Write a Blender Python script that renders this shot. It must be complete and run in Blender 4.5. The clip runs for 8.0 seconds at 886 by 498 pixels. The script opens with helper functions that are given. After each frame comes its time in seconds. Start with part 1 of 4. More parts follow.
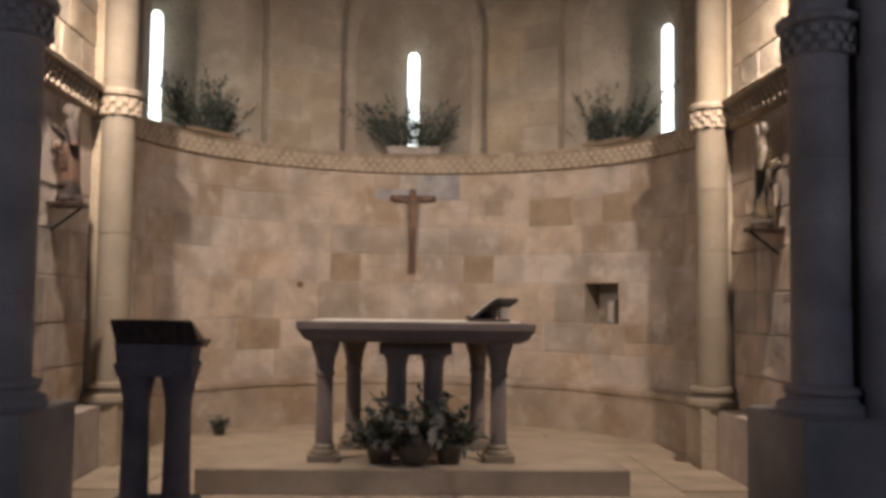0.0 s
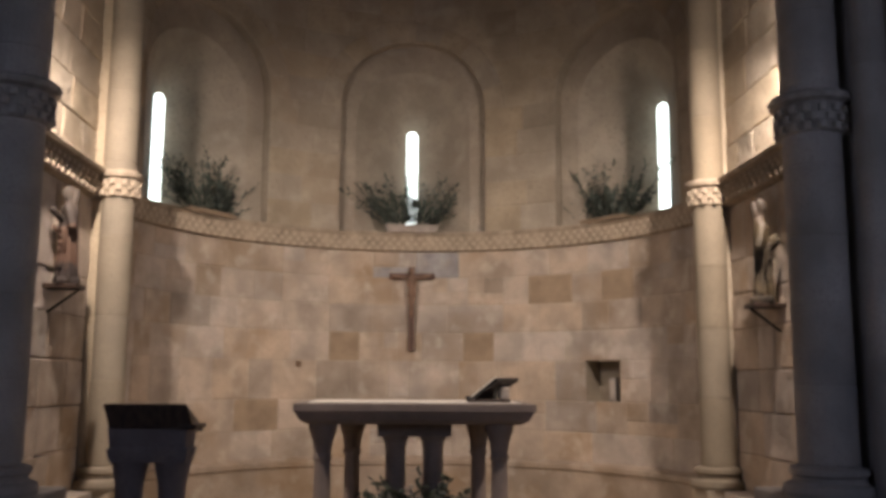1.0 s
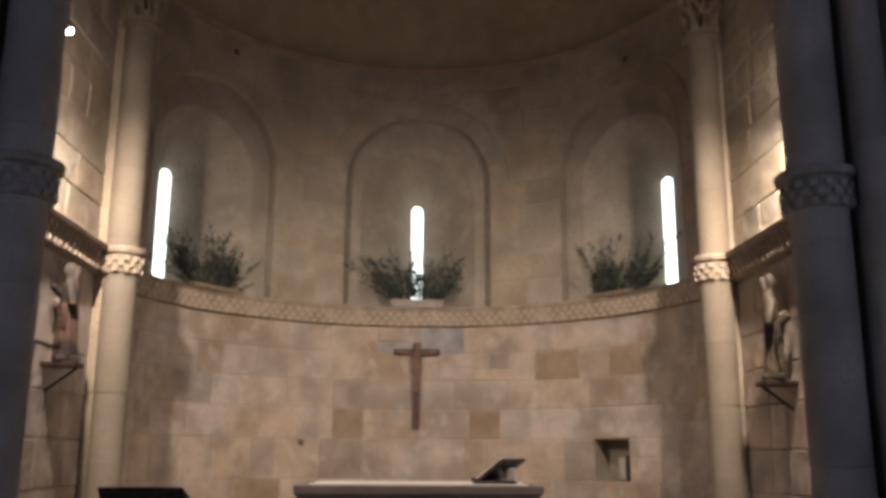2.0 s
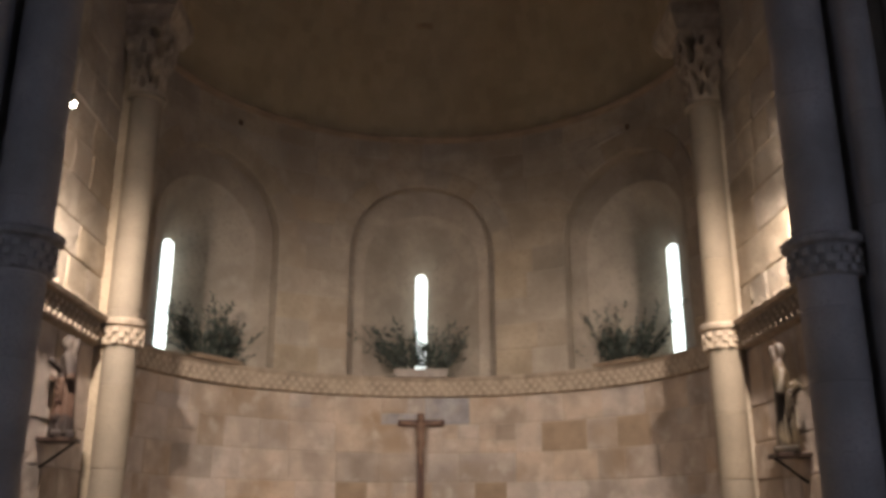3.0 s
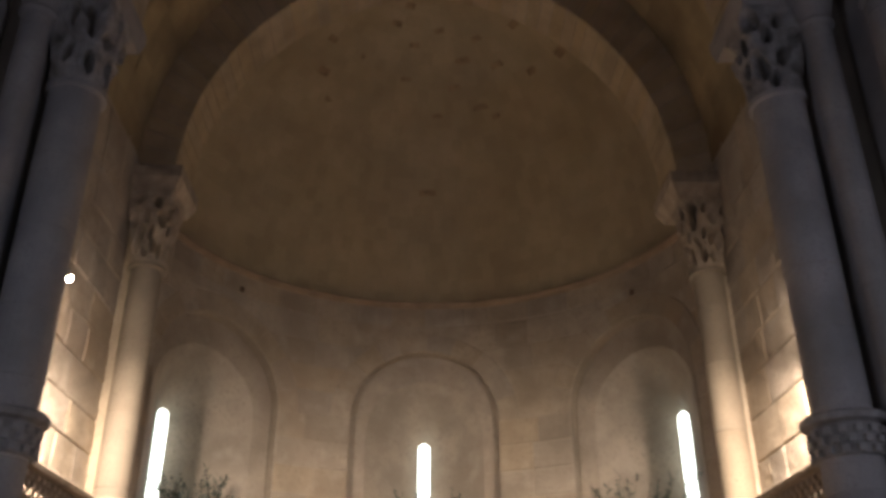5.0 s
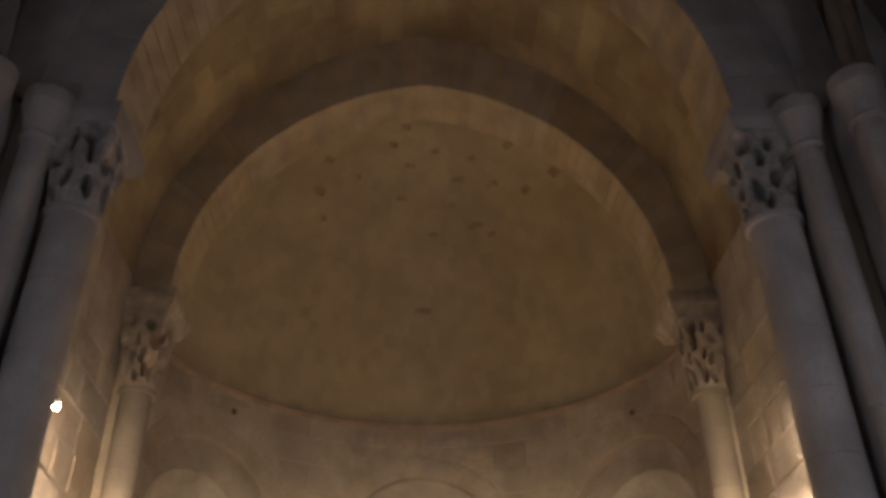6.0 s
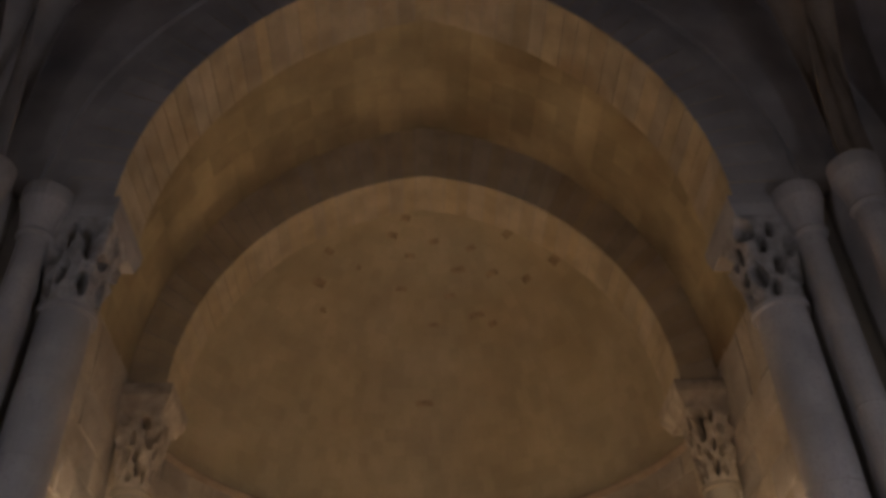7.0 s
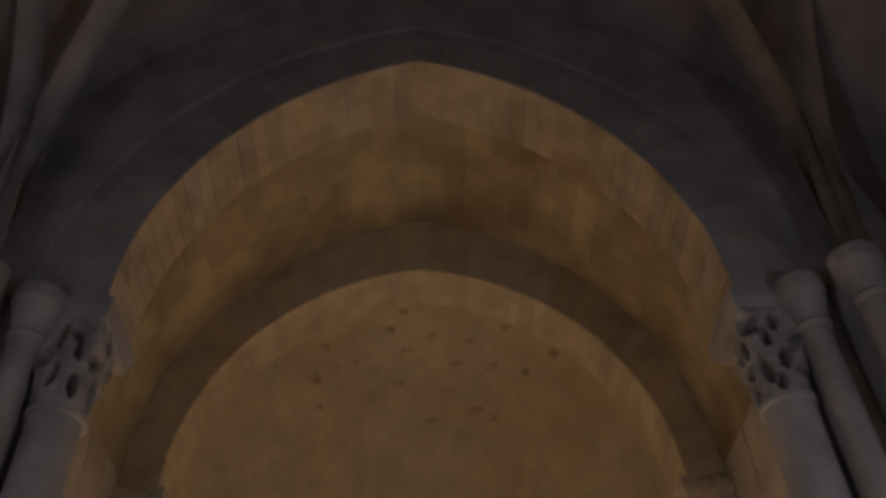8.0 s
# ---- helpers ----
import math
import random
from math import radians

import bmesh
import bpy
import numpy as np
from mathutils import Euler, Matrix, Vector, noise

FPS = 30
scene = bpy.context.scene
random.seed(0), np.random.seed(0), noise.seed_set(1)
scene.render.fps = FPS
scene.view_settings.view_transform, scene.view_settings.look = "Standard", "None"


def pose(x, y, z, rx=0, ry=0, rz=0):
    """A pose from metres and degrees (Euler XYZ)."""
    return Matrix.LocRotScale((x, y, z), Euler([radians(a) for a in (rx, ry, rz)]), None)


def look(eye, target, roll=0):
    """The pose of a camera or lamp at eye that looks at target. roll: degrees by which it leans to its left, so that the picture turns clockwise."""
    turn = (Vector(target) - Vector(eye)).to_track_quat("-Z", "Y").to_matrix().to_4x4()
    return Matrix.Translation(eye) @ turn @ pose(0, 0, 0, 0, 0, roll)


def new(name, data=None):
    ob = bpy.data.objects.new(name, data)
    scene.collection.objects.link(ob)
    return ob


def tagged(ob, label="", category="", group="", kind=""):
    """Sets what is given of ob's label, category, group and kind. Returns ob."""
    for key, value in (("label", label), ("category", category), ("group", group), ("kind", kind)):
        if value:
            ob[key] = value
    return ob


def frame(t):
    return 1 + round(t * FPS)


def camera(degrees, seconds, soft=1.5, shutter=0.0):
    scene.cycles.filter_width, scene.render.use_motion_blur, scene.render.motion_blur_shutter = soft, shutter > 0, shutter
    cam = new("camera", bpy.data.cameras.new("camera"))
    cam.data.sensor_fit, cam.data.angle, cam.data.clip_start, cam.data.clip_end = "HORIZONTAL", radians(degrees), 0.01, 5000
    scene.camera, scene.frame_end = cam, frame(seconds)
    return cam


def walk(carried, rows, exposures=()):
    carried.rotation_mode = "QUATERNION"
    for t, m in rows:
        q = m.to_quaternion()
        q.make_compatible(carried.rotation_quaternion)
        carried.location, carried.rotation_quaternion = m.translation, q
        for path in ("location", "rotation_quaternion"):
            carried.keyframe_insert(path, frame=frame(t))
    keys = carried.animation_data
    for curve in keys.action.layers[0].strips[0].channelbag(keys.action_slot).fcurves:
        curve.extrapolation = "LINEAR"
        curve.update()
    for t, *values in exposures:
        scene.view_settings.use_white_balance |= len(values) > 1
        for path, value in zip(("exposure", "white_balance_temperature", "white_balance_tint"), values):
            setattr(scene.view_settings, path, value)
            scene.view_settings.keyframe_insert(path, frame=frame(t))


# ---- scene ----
cam = camera(52.16, 8.0, soft=3.8)

# seconds, place, turn to the right, tilt up, lean
PATH = [
    (0.0, -0.120, 0.000, 1.390, 2.61, 3.51, 0.74),
    (0.5, -0.112, 0.013, 1.408, 2.60, 5.90, 0.49),
    (1.0, -0.104, 0.026, 1.427, 2.54, 8.24, 0.32),
    (1.5, -0.095, 0.068, 1.449, 2.41, 10.65, 0.28),
    (1.7, -0.091, 0.081, 1.455, 2.27, 11.54, 0.30),
    (3.0, -0.063, 0.165, 1.513, 1.73, 17.01, -0.00),
    (3.5, -0.072, 0.192, 1.539, 1.63, 18.90, -0.26),
    (4.0, -0.060, 0.237, 1.575, 1.44, 20.87, -0.27),
    (4.5, -0.057, 0.268, 1.620, 1.44, 23.58, -0.25),
    (5.0, -0.048, 0.281, 1.692, 1.48, 26.85, -0.12),
    (5.2, -0.050, 0.288, 1.709, 1.60, 28.41, -0.14),
    (6.5, -0.070, 0.336, 1.851, 2.05, 36.82, -1.04),
    (7.0, -0.070, 0.371, 1.881, 2.09, 39.48, -1.54),
    (7.5, -0.079, 0.392, 1.940, 2.29, 42.23, -2.00),
    (8.0, -0.077, 0.399, 1.981, 2.62, 45.07, -2.52),
]
walk(cam, [(t, pose(x, y, z, 90 + tilt, 0, -turn) @ pose(0, 0, 0, 0, 0, lean)) for t, x, y, z, turn, tilt, lean in PATH],
     exposures=[(0.0, 0.08, 6300, 10), (1.5, 0.0, 6300, 10), (3.5, 0.0, 6300, 10), (5.0, 0.55, 6600, 10), (6.5, 1.08, 7600, 10), (8.0, 0.98, 7600, 10)])

# ---- world, sun and large lights ----
world = bpy.data.worlds.new("sky")
scene.world = world
world.use_nodes = True
wn = world.node_tree.nodes
sky = wn.new("ShaderNodeTexSky")
sky.sky_type = 'NISHITA'
sky.sun_disc = False
sky.sun_elevation = radians(71)
sky.sun_rotation = radians(37)
world.node_tree.links.new(sky.outputs[0], wn["Background"].inputs[0])
wn["Background"].inputs[1].default_value = 0.15

sun = new("sun", bpy.data.lights.new("sun", 'SUN'))
sun.data.energy, sun.data.angle, sun.data.color = 2.0, radians(0.5), (1.0, 0.95, 0.88)
sun.matrix_world = look((6, 8, 30), (0, 0, 0))


def lamp_at(name, kind, energy, color, m):
    ob = new(name, bpy.data.lights.new(name, kind))
    ob.data.energy, ob.data.color, ob.matrix_world = energy, color, m
    return ob


# floodlights behind the columns of the chancel arch
FLOOD = 475
FLOOD_AT = {-1: (-2.425, 5.97, 3.95), 1: (2.48, 5.97, 3.98)}
SMALL_AT = {-1: (-2.485, 6.03, 4.327), 1: (2.60, 5.98, 4.315)}
for side in (-1, 1):
    flood = lamp_at("flood_light", 'SPOT', FLOOD, (1.0, 0.83, 0.72), look(FLOOD_AT[side], (side * 1.30, 9.4, 1.12)))
    flood.data.spot_size, flood.data.spot_blend, flood.data.shadow_soft_size = radians(122), 1.0, 0.035
    small = lamp_at("small_flood_light", 'SPOT', 48, (1.0, 0.83, 0.72), look(SMALL_AT[side], (side * 2.60, 9.0, 3.2)))
    small.data.spot_size, small.data.spot_blend, small.data.shadow_soft_size = radians(144), 1.0, 0.03

# daylight in the nave's two side windows and in its west window
for side in (-1, 1):
    pane_light = lamp_at("nave_window_daylight", 'AREA', 28 if side > 0 else 19, (0.64, 0.70, 1.0), look((side * 3.92, 1.9, 2.9), (-side * 1.0, 5.1, 2.9)))
    pane_light.data.shape, pane_light.data.size, pane_light.data.size_y = 'RECTANGLE', 0.9, 2.0
west_light = lamp_at("west_window_daylight", 'AREA', 7.5, (0.80, 0.78, 0.95), look((0, -5.95, 4.5), (0, 5, 4.2)))
west_light.data.shape, west_light.data.size, west_light.data.size_y = 'RECTANGLE', 2.0, 3.4


# ---- materials ----
def material(name, color, rough=0.85, spread=0.12, scale=3.0, fine=60.0, bump=0.25, random_value=0.0, island=0.0, stain=None, metal=0.0, stretch=(1, 1, 1), hue=0.0, bloom=None):
    """Stone, wood or metal with two scales of variation, stains and a bump; random_value varies it from piece to piece."""
    m = bpy.data.materials.new(name)
    m.use_nodes = True
    n, l = m.node_tree.nodes, m.node_tree.links
    b = n["Principled BSDF"]
    b.inputs["Roughness"].default_value = rough
    b.inputs["Metallic"].default_value = metal
    co = n.new("ShaderNodeTexCoord")
    mp = n.new("ShaderNodeMapping")
    mp.inputs["Scale"].default_value = stretch
    l.new(co.outputs["Object"], mp.inputs[0])

    def tex(s, detail=6.0):
        t = n.new("ShaderNodeTexNoise")
        t.inputs["Scale"].default_value, t.inputs["Detail"].default_value = s, detail
        l.new(mp.outputs[0], t.inputs["Vector"])
        return t

    def mix(a, bb, f, kind='MIX'):
        x = n.new("ShaderNodeMix")
        x.data_type, x.blend_type = 'RGBA', kind
        for sock, val in ((x.inputs[6], a), (x.inputs[7], bb), (x.inputs[0], f)):
            if hasattr(val, "is_linked"):
                l.new(val, sock)
            else:
                sock.default_value = val
        return x.outputs[2]

    def ramp(src, lo, hi):
        r = n.new("ShaderNodeMapRange")
        r.inputs[1].default_value, r.inputs[2].default_value = lo, hi
        l.new(src, r.inputs[0])
        return r.outputs[0]

    dark = [c * (1 - 2.2 * spread) for c in color] + [1]
    light = [min(1, c * (1 + 1.6 * spread)) for c in color] + [1]
    big, small = tex(scale), tex(fine, 4.0)
    c = mix(dark, light, ramp(big.outputs[0], 0.3, 0.7))
    c = mix(c, [k * 0.72 for k in color] + [1], ramp(small.outputs[0], 0.52, 0.8))
    if stain:
        c = mix(c, list(stain) + [1], ramp(tex(scale * 0.45, 8.0).outputs[0], 0.52, 0.72))
    if bloom:
        c = mix(c, list(bloom) + [1], ramp(tex(scale * 1.7, 9.0).outputs[0], 0.55, 0.82))
    if random_value or hue:
        info = n.new("ShaderNodeObjectInfo")
        hsv = n.new("ShaderNodeHueSaturation")
        r = n.new("ShaderNodeMapRange")
        r.inputs[3].default_value, r.inputs[4].default_value = 1 + random_value * 0.3, 1 - random_value * 1.5
        pw = n.new("ShaderNodeMath")
        pw.operation = 'POWER'
        pw.inputs[1].default_value = 3.0
        l.new(info.outputs["Random"], pw.inputs[0])
        l.new(pw.outputs[0], r.inputs[0])
        l.new(r.outputs[0], hsv.inputs["Value"])
        w = n.new("ShaderNodeTexWhiteNoise")
        w.noise_dimensions = '1D'
        l.new(info.outputs["Random"], w.inputs["W"])
        r2 = n.new("ShaderNodeMapRange")
        r2.inputs[3].default_value, r2.inputs[4].default_value = 1 - hue, 1 + hue
        l.new(w.outputs[0], r2.inputs[0])
        l.new(r2.outputs[0], hsv.inputs["Saturation"])
        l.new(c, hsv.inputs["Color"])
        c = hsv.outputs[0]
    if island:
        g = n.new("ShaderNodeNewGeometry")
        hsv = n.new("ShaderNodeHueSaturation")
        r = n.new("ShaderNodeMapRange")
        r.inputs[3].default_value, r.inputs[4].default_value = 1 - island, 1 + island * 0.7
        l.new(g.outputs["Random Per Island"], r.inputs[0])
        l.new(r.outputs[0], hsv.inputs["Value"])
        l.new(c, hsv.inputs["Color"])
        c = hsv.outputs[0]
    l.new(c, b.inputs["Base Color"])
    if bump:
        bp = n.new("ShaderNodeBump")
        bp.inputs["Strength"].default_value, bp.inputs["Distance"].default_value = bump, 0.02
        add = n.new("ShaderNodeMath")
        add.operation = 'ADD'
        l.new(big.outputs[0], add.inputs[0])
        l.new(small.outputs[0], add.inputs[1])
        l.new(add.outputs[0], bp.inputs["Height"])
        l.new(bp.outputs[0], b.inputs["Normal"])
    return m


STONE = material("sandstone", (0.46, 0.375, 0.295), spread=0.15, scale=2.8, random_value=0.15, hue=0.20, stain=(0.33, 0.235, 0.15), bloom=(0.60, 0.53, 0.44), bump=0.6)
BROWN = material("brown_sandstone", (0.34, 0.25, 0.165), spread=0.12, scale=4.0)
TINTED = material("faded_blue_plaster", (0.33, 0.31, 0.30), spread=0.15, scale=6.0, stain=(0.42, 0.35, 0.27))
UPPER = material("upper_sandstone", (0.41, 0.34, 0.25), spread=0.11, scale=2.2, fine=26.0, random_value=0.11, hue=0.14, stain=(0.34, 0.27, 0.195), bloom=(0.49, 0.415, 0.32), bump=0.5)
MORTAR = material("lime_mortar", (0.44, 0.365, 0.275), spread=0.10, scale=4.0, fine=90.0)
DRUM = material("column_stone", (0.27, 0.22, 0.155), spread=0.07, scale=3.0, random_value=0.07, hue=0.08, bump=0.15)
CARVED = material("carved_stone", (0.41, 0.33, 0.24), spread=0.16, scale=7.0, random_value=0.05)
SOFFIT = material("vault_stone", (0.41, 0.312, 0.165), spread=0.15, scale=1.6, island=0.16, stain=(0.24, 0.16, 0.075))
VOUSSOIR = material("voussoir_stone", (0.49, 0.38, 0.235), spread=0.10, scale=3.0, random_value=0.07, hue=0.08)
NEAR_VOUSSOIR = material("weathered_voussoir_stone", (0.48, 0.375, 0.235), spread=0.12, scale=3.0, random_value=0.12, hue=0.10, stain=(0.34, 0.24, 0.13))
DOME = material("dome_stone", (0.48, 0.385, 0.235), spread=0.06, scale=1.5, island=0.07, stain=(0.42, 0.325, 0.182))
DOME_DARK = material("stained_dome_stone", (0.37, 0.27, 0.155), spread=0.2, scale=9.0)
HOLE_SHADE = material("dark_hole_shade", (0.14, 0.085, 0.05), spread=0.2, scale=8.0)
NAVE = material("grey_nave_stone", (0.36, 0.325, 0.295), spread=0.12, scale=2.0, random_value=0.08, stain=(0.20, 0.19, 0.19))
# for the right-hand ribs: weak warm light is put into this darker brown
DIM_RIB = material("dim_warm_lit_rib_stone", (0.27, 0.21, 0.155), spread=0.14, scale=3.0)
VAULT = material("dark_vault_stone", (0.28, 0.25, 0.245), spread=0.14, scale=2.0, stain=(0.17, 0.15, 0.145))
PAVING = material("pale_paving", (0.46, 0.37, 0.265), spread=0.12, scale=2.4, random_value=0.06, rough=0.6)
ALTAR = material("altar_stone", (0.23, 0.18, 0.15), spread=0.10, scale=5.0, random_value=0.04)
GREY_STONE = material("lectern_stone", (0.15, 0.125, 0.12), spread=0.12, scale=6.0)
DARK_WOOD = material("dark_wood", (0.05, 0.028, 0.018), rough=0.5, spread=0.25, scale=6.0, stretch=(6, 6, 1))
CROSS_WOOD = material("cross_wood", (0.095, 0.042, 0.022), rough=0.55, spread=0.2, scale=6.0, stretch=(6, 6, 1))
CORPUS = material("painted_wood", (0.20, 0.115, 0.07), rough=0.6, spread=0.2, scale=12.0)
LEATHER = material("black_leather", (0.02, 0.016, 0.014), rough=0.5, spread=0.2, scale=20.0)
PAPER = material("paper", (0.72, 0.67, 0.58), rough=0.9, spread=0.04, scale=10.0, bump=0.0)
IRON = material("wrought_iron", (0.035, 0.028, 0.022), rough=0.6, spread=0.2, scale=14.0, metal=0.6)
def painted_wood(name, bands, rough):
    """Carved wood painted in bands from foot to head, worn in patches."""
    m = material(name, (0.2, 0.15, 0.1), rough=rough, spread=0.2, scale=14.0, bump=0.5)
    n, l = m.node_tree.nodes, m.node_tree.links
    b = n["Principled BSDF"]
    grain = b.inputs["Base Color"].links[0].from_socket
    co, noise_tex = n.new("ShaderNodeTexCoord"), n.new("ShaderNodeTexNoise")
    noise_tex.inputs["Scale"].default_value = 11.0
    l.new(co.outputs["Object"], noise_tex.inputs["Vector"])
    xyz, add, scaled = n.new("ShaderNodeSeparateXYZ"), n.new("ShaderNodeMath"), n.new("ShaderNodeMath")
    l.new(co.outputs["Object"], xyz.inputs[0])
    scaled.operation, scaled.inputs[1].default_value = 'MULTIPLY_ADD', 0.30
    scaled.inputs[2].default_value = -0.15
    l.new(noise_tex.outputs[0], scaled.inputs[0])
    l.new(xyz.outputs[2], add.inputs[0])
    l.new(scaled.outputs[0], add.inputs[1])
    ramp = n.new("ShaderNodeValToRGB")
    while len(ramp.color_ramp.elements) < len(bands):
        ramp.color_ramp.elements.new(0.5)
    for e, (z, c) in zip(ramp.color_ramp.elements, bands):
        e.position, e.color = z, list(c) + [1]
    l.new(add.outputs[0], ramp.inputs[0])
    x = n.new("ShaderNodeMix")
    x.data_type = 'RGBA'
    x.inputs[0].default_value = 0.10
    l.new(ramp.outputs[0], x.inputs[6])
    l.new(grain, x.inputs[7])
    l.new(x.outputs[2], b.inputs["Base Color"])
    return m


PAINTED = painted_wood("painted_wood", [(0.0, (0.018, 0.011, 0.009)), (0.10, (0.021, 0.012, 0.011)), (0.16, (0.092, 0.043, 0.025)), (0.42, (0.096, 0.050, 0.030)), (0.47, (0.021, 0.012, 0.011)), (0.56, (0.021, 0.013, 0.009)), (0.61, (0.035, 0.025, 0.018)), (0.70, (0.062, 0.046, 0.034)), (0.755, (0.016, 0.011, 0.009))], 0.7)
GILT = painted_wood("worn_gilding", [(0.0, (0.030, 0.020, 0.010)), (0.10, (0.148, 0.109, 0.060)), (0.18, (0.079, 0.057, 0.030)), (0.30, (0.035, 0.024, 0.012)), (0.45, (0.049, 0.036, 0.019)), (0.56, (0.086, 0.062, 0.030)), (0.66, (0.057, 0.038, 0.023)), (0.80, (0.022, 0.015, 0.010))], 0.5)
LEAF = material("leaf", (0.105, 0.122, 0.098), rough=0.6, spread=0.3, scale=9.0, bump=0.0, island=0.35)
DARK_LEAF = material("dark_leaf", (0.045, 0.056, 0.034), rough=0.55, spread=0.3, scale=9.0, bump=0.0, island=0.35)
STEM = material("stem", (0.05, 0.05, 0.03), rough=0.7, bump=0.0)
PETAL = material("petal", (0.55, 0.52, 0.44), rough=0.7, spread=0.06, scale=20.0, bump=0.0)
CERAMIC = material("glazed_pot", (0.10, 0.085, 0.07), rough=0.35, spread=0.15, scale=8.0)
BOX = material("planter_box", (0.42, 0.36, 0.30), rough=0.8, spread=0.10, scale=8.0)
STEEL = material("steel", (0.4, 0.38, 0.35), rough=0.35, spread=0.08, scale=10.0, metal=0.8)


def glow(name, color, strength):
    m = bpy.data.materials.new(name)
    m.use_nodes = True
    b = m.node_tree.nodes["Principled BSDF"]
    b.inputs["Base Color"].default_value = (*color, 1)
    b.inputs["Emission Color"].default_value = (*color, 1)
    b.inputs["Emission Strength"].default_value = strength
    return m


DAY = glow("bright_sky_backdrop", (0.90, 1.0, 0.97), 4.0)
LENS = glow("lamp_lens", (1.0, 0.88, 0.7), 25.0)


# ---- mesh helpers ----
def mesh_ob(name, verts, faces, mat, parent=None, label="", smooth=False, fix=True):
    me = bpy.data.meshes.new(name)
    me.from_pydata([tuple(v) for v in verts], [], faces)
    if fix:
        bm = bmesh.new()
        bm.from_mesh(me)
        bmesh.ops.recalc_face_normals(bm, faces=bm.faces)
        bm.to_mesh(me)
        bm.free()
    me.materials.append(mat)
    if smooth:
        me.polygons.foreach_set("use_smooth", [True] * len(me.polygons))
    ob = new(name, me)
    if parent:
        ob.parent = parent
    if label:
        ob["label"] = label
    return ob


def part(name, bm, mat, parent=None, label="", smooth=False):
    me = bpy.data.meshes.new(name)
    bmesh.ops.recalc_face_normals(bm, faces=bm.faces)
    bm.to_mesh(me)
    bm.free()
    me.materials.append(mat)
    if smooth:
        me.polygons.foreach_set("use_smooth", [True] * len(me.polygons))
    ob = new(name, me)
    if parent:
        ob.parent = parent
    if label:
        ob["label"] = label
    return ob


def thing(name, label, category, group="", kind="", at=(0, 0, 0)):
    ob = new(name)
    ob.empty_display_size = 0.1
    ob.location = at
    return tagged(ob, label, category, group, kind)


def box(bm, x0, x1, y0, y1, z0, z1, bevel=0.0, m=None):
    b = bmesh.new()
    bmesh.ops.create_cube(b, size=1.0, matrix=Matrix.LocRotScale(((x0 + x1) / 2, (y0 + y1) / 2, (z0 + z1) / 2), None, (abs(x1 - x0), abs(y1 - y0), abs(z1 - z0))))
    if bevel:
        bmesh.ops.bevel(b, geom=b.edges[:], offset=bevel, segments=2, affect='EDGES', profile=0.5)
    if m:
        bmesh.ops.transform(b, matrix=m, verts=b.verts)
    tmp = bpy.data.meshes.new("tmp")
    b.to_mesh(tmp)
    b.free()
    bm.from_mesh(tmp)
    bpy.data.meshes.remove(tmp)
    return bm


def lathe(bm, profile, cx, cy, segs=24, a0=0.0, a1=360.0, close=True):
    """A turned body from (radius, height) pairs."""
    full = abs(a1 - a0) >= 359.9
    n = segs if full else segs + 1
    rings = []
    for r, z in profile:
        rings.append([bm.verts.new((cx + r * math.cos(radians(a0 + (a1 - a0) * i / segs)), cy + r * math.sin(radians(a0 + (a1 - a0) * i / segs)), z)) for i in range(n)])
    for p, q in zip(rings, rings[1:]):
        for i in range(segs):
            j = (i + 1) % n
            bm.faces.new((p[i], p[j], q[j], q[i]))
    if close:
        bm.faces.new(rings[0])
        bm.faces.new(rings[-1])
    return bm


def pointed(a, spring, rise, n=40, lift=0.0):
    """A pointed arch from its right foot over the crown to its left foot, as (x, z)."""
    c = (rise * rise - a * a) / (2 * a)
    r = a + c
    top = math.acos(c / r)
    right = [(r * math.cos(top * i / n) - c, spring + r * math.sin(top * i / n)) for i in range(n + 1)]
    return right + [(-x, z) for x, z in reversed(right[:-1])]


def block(surface, left, right, v0, v1, gap=0.0025, proud=0.004, skirt=0.02, nu=1, nv=1):
    """Vertices and faces of one dressed stone on a surface(u, v, depth), between two side lines left(v) and right(v)."""
    e = 0.012
    vs = [v0 + gap] + [v0 + gap + e + (v1 - v0 - 2 * gap - 2 * e) * j / nv for j in range(nv + 1)] + [v1 - gap]
    verts, faces, cols = [], [], nu + 3
    for j, v in enumerate(vs):
        ul, ur = left(v) + gap, right(v) - gap
        ee = min(e, (ur - ul) * 0.3)
        us = [ul] + [ul + ee + (ur - ul - 2 * ee) * i / nu for i in range(nu + 1)] + [ur]
        for i, u in enumerate(us):
            edge = i in (0, cols - 1) or j in (0, len(vs) - 1)
            verts.append(surface(u, v, 0.003 if edge else -proud))
    rows = len(vs)
    for j in range(rows - 1):
        for i in range(cols - 1):
            k = j * cols + i
            faces.append((k, k + 1, k + cols + 1, k + cols))
    loop = [(0, i) for i in range(cols)] + [(j, cols - 1) for j in range(1, rows)] + [(rows - 1, i) for i in range(cols - 2, -1, -1)] + [(j, 0) for j in range(rows - 2, 0, -1)]
    base = len(verts)
    for j, i in loop:
        v = vs[j]
        ul, ur = left(v) + gap, right(v) - gap
        ee = min(e, (ur - ul) * 0.3)
        us = [ul] + [ul + ee + (ur - ul - 2 * ee) * q / nu for q in range(nu + 1)] + [ur]
        verts.append(surface(us[i], v, skirt))
    m = len(loop)
    for k in range(m):
        a, b2 = loop[k], loop[(k + 1) % m]
        faces.append((a[0] * cols + a[1], b2[0] * cols + b2[1], base + (k + 1) % m, base + k))
    return verts, faces


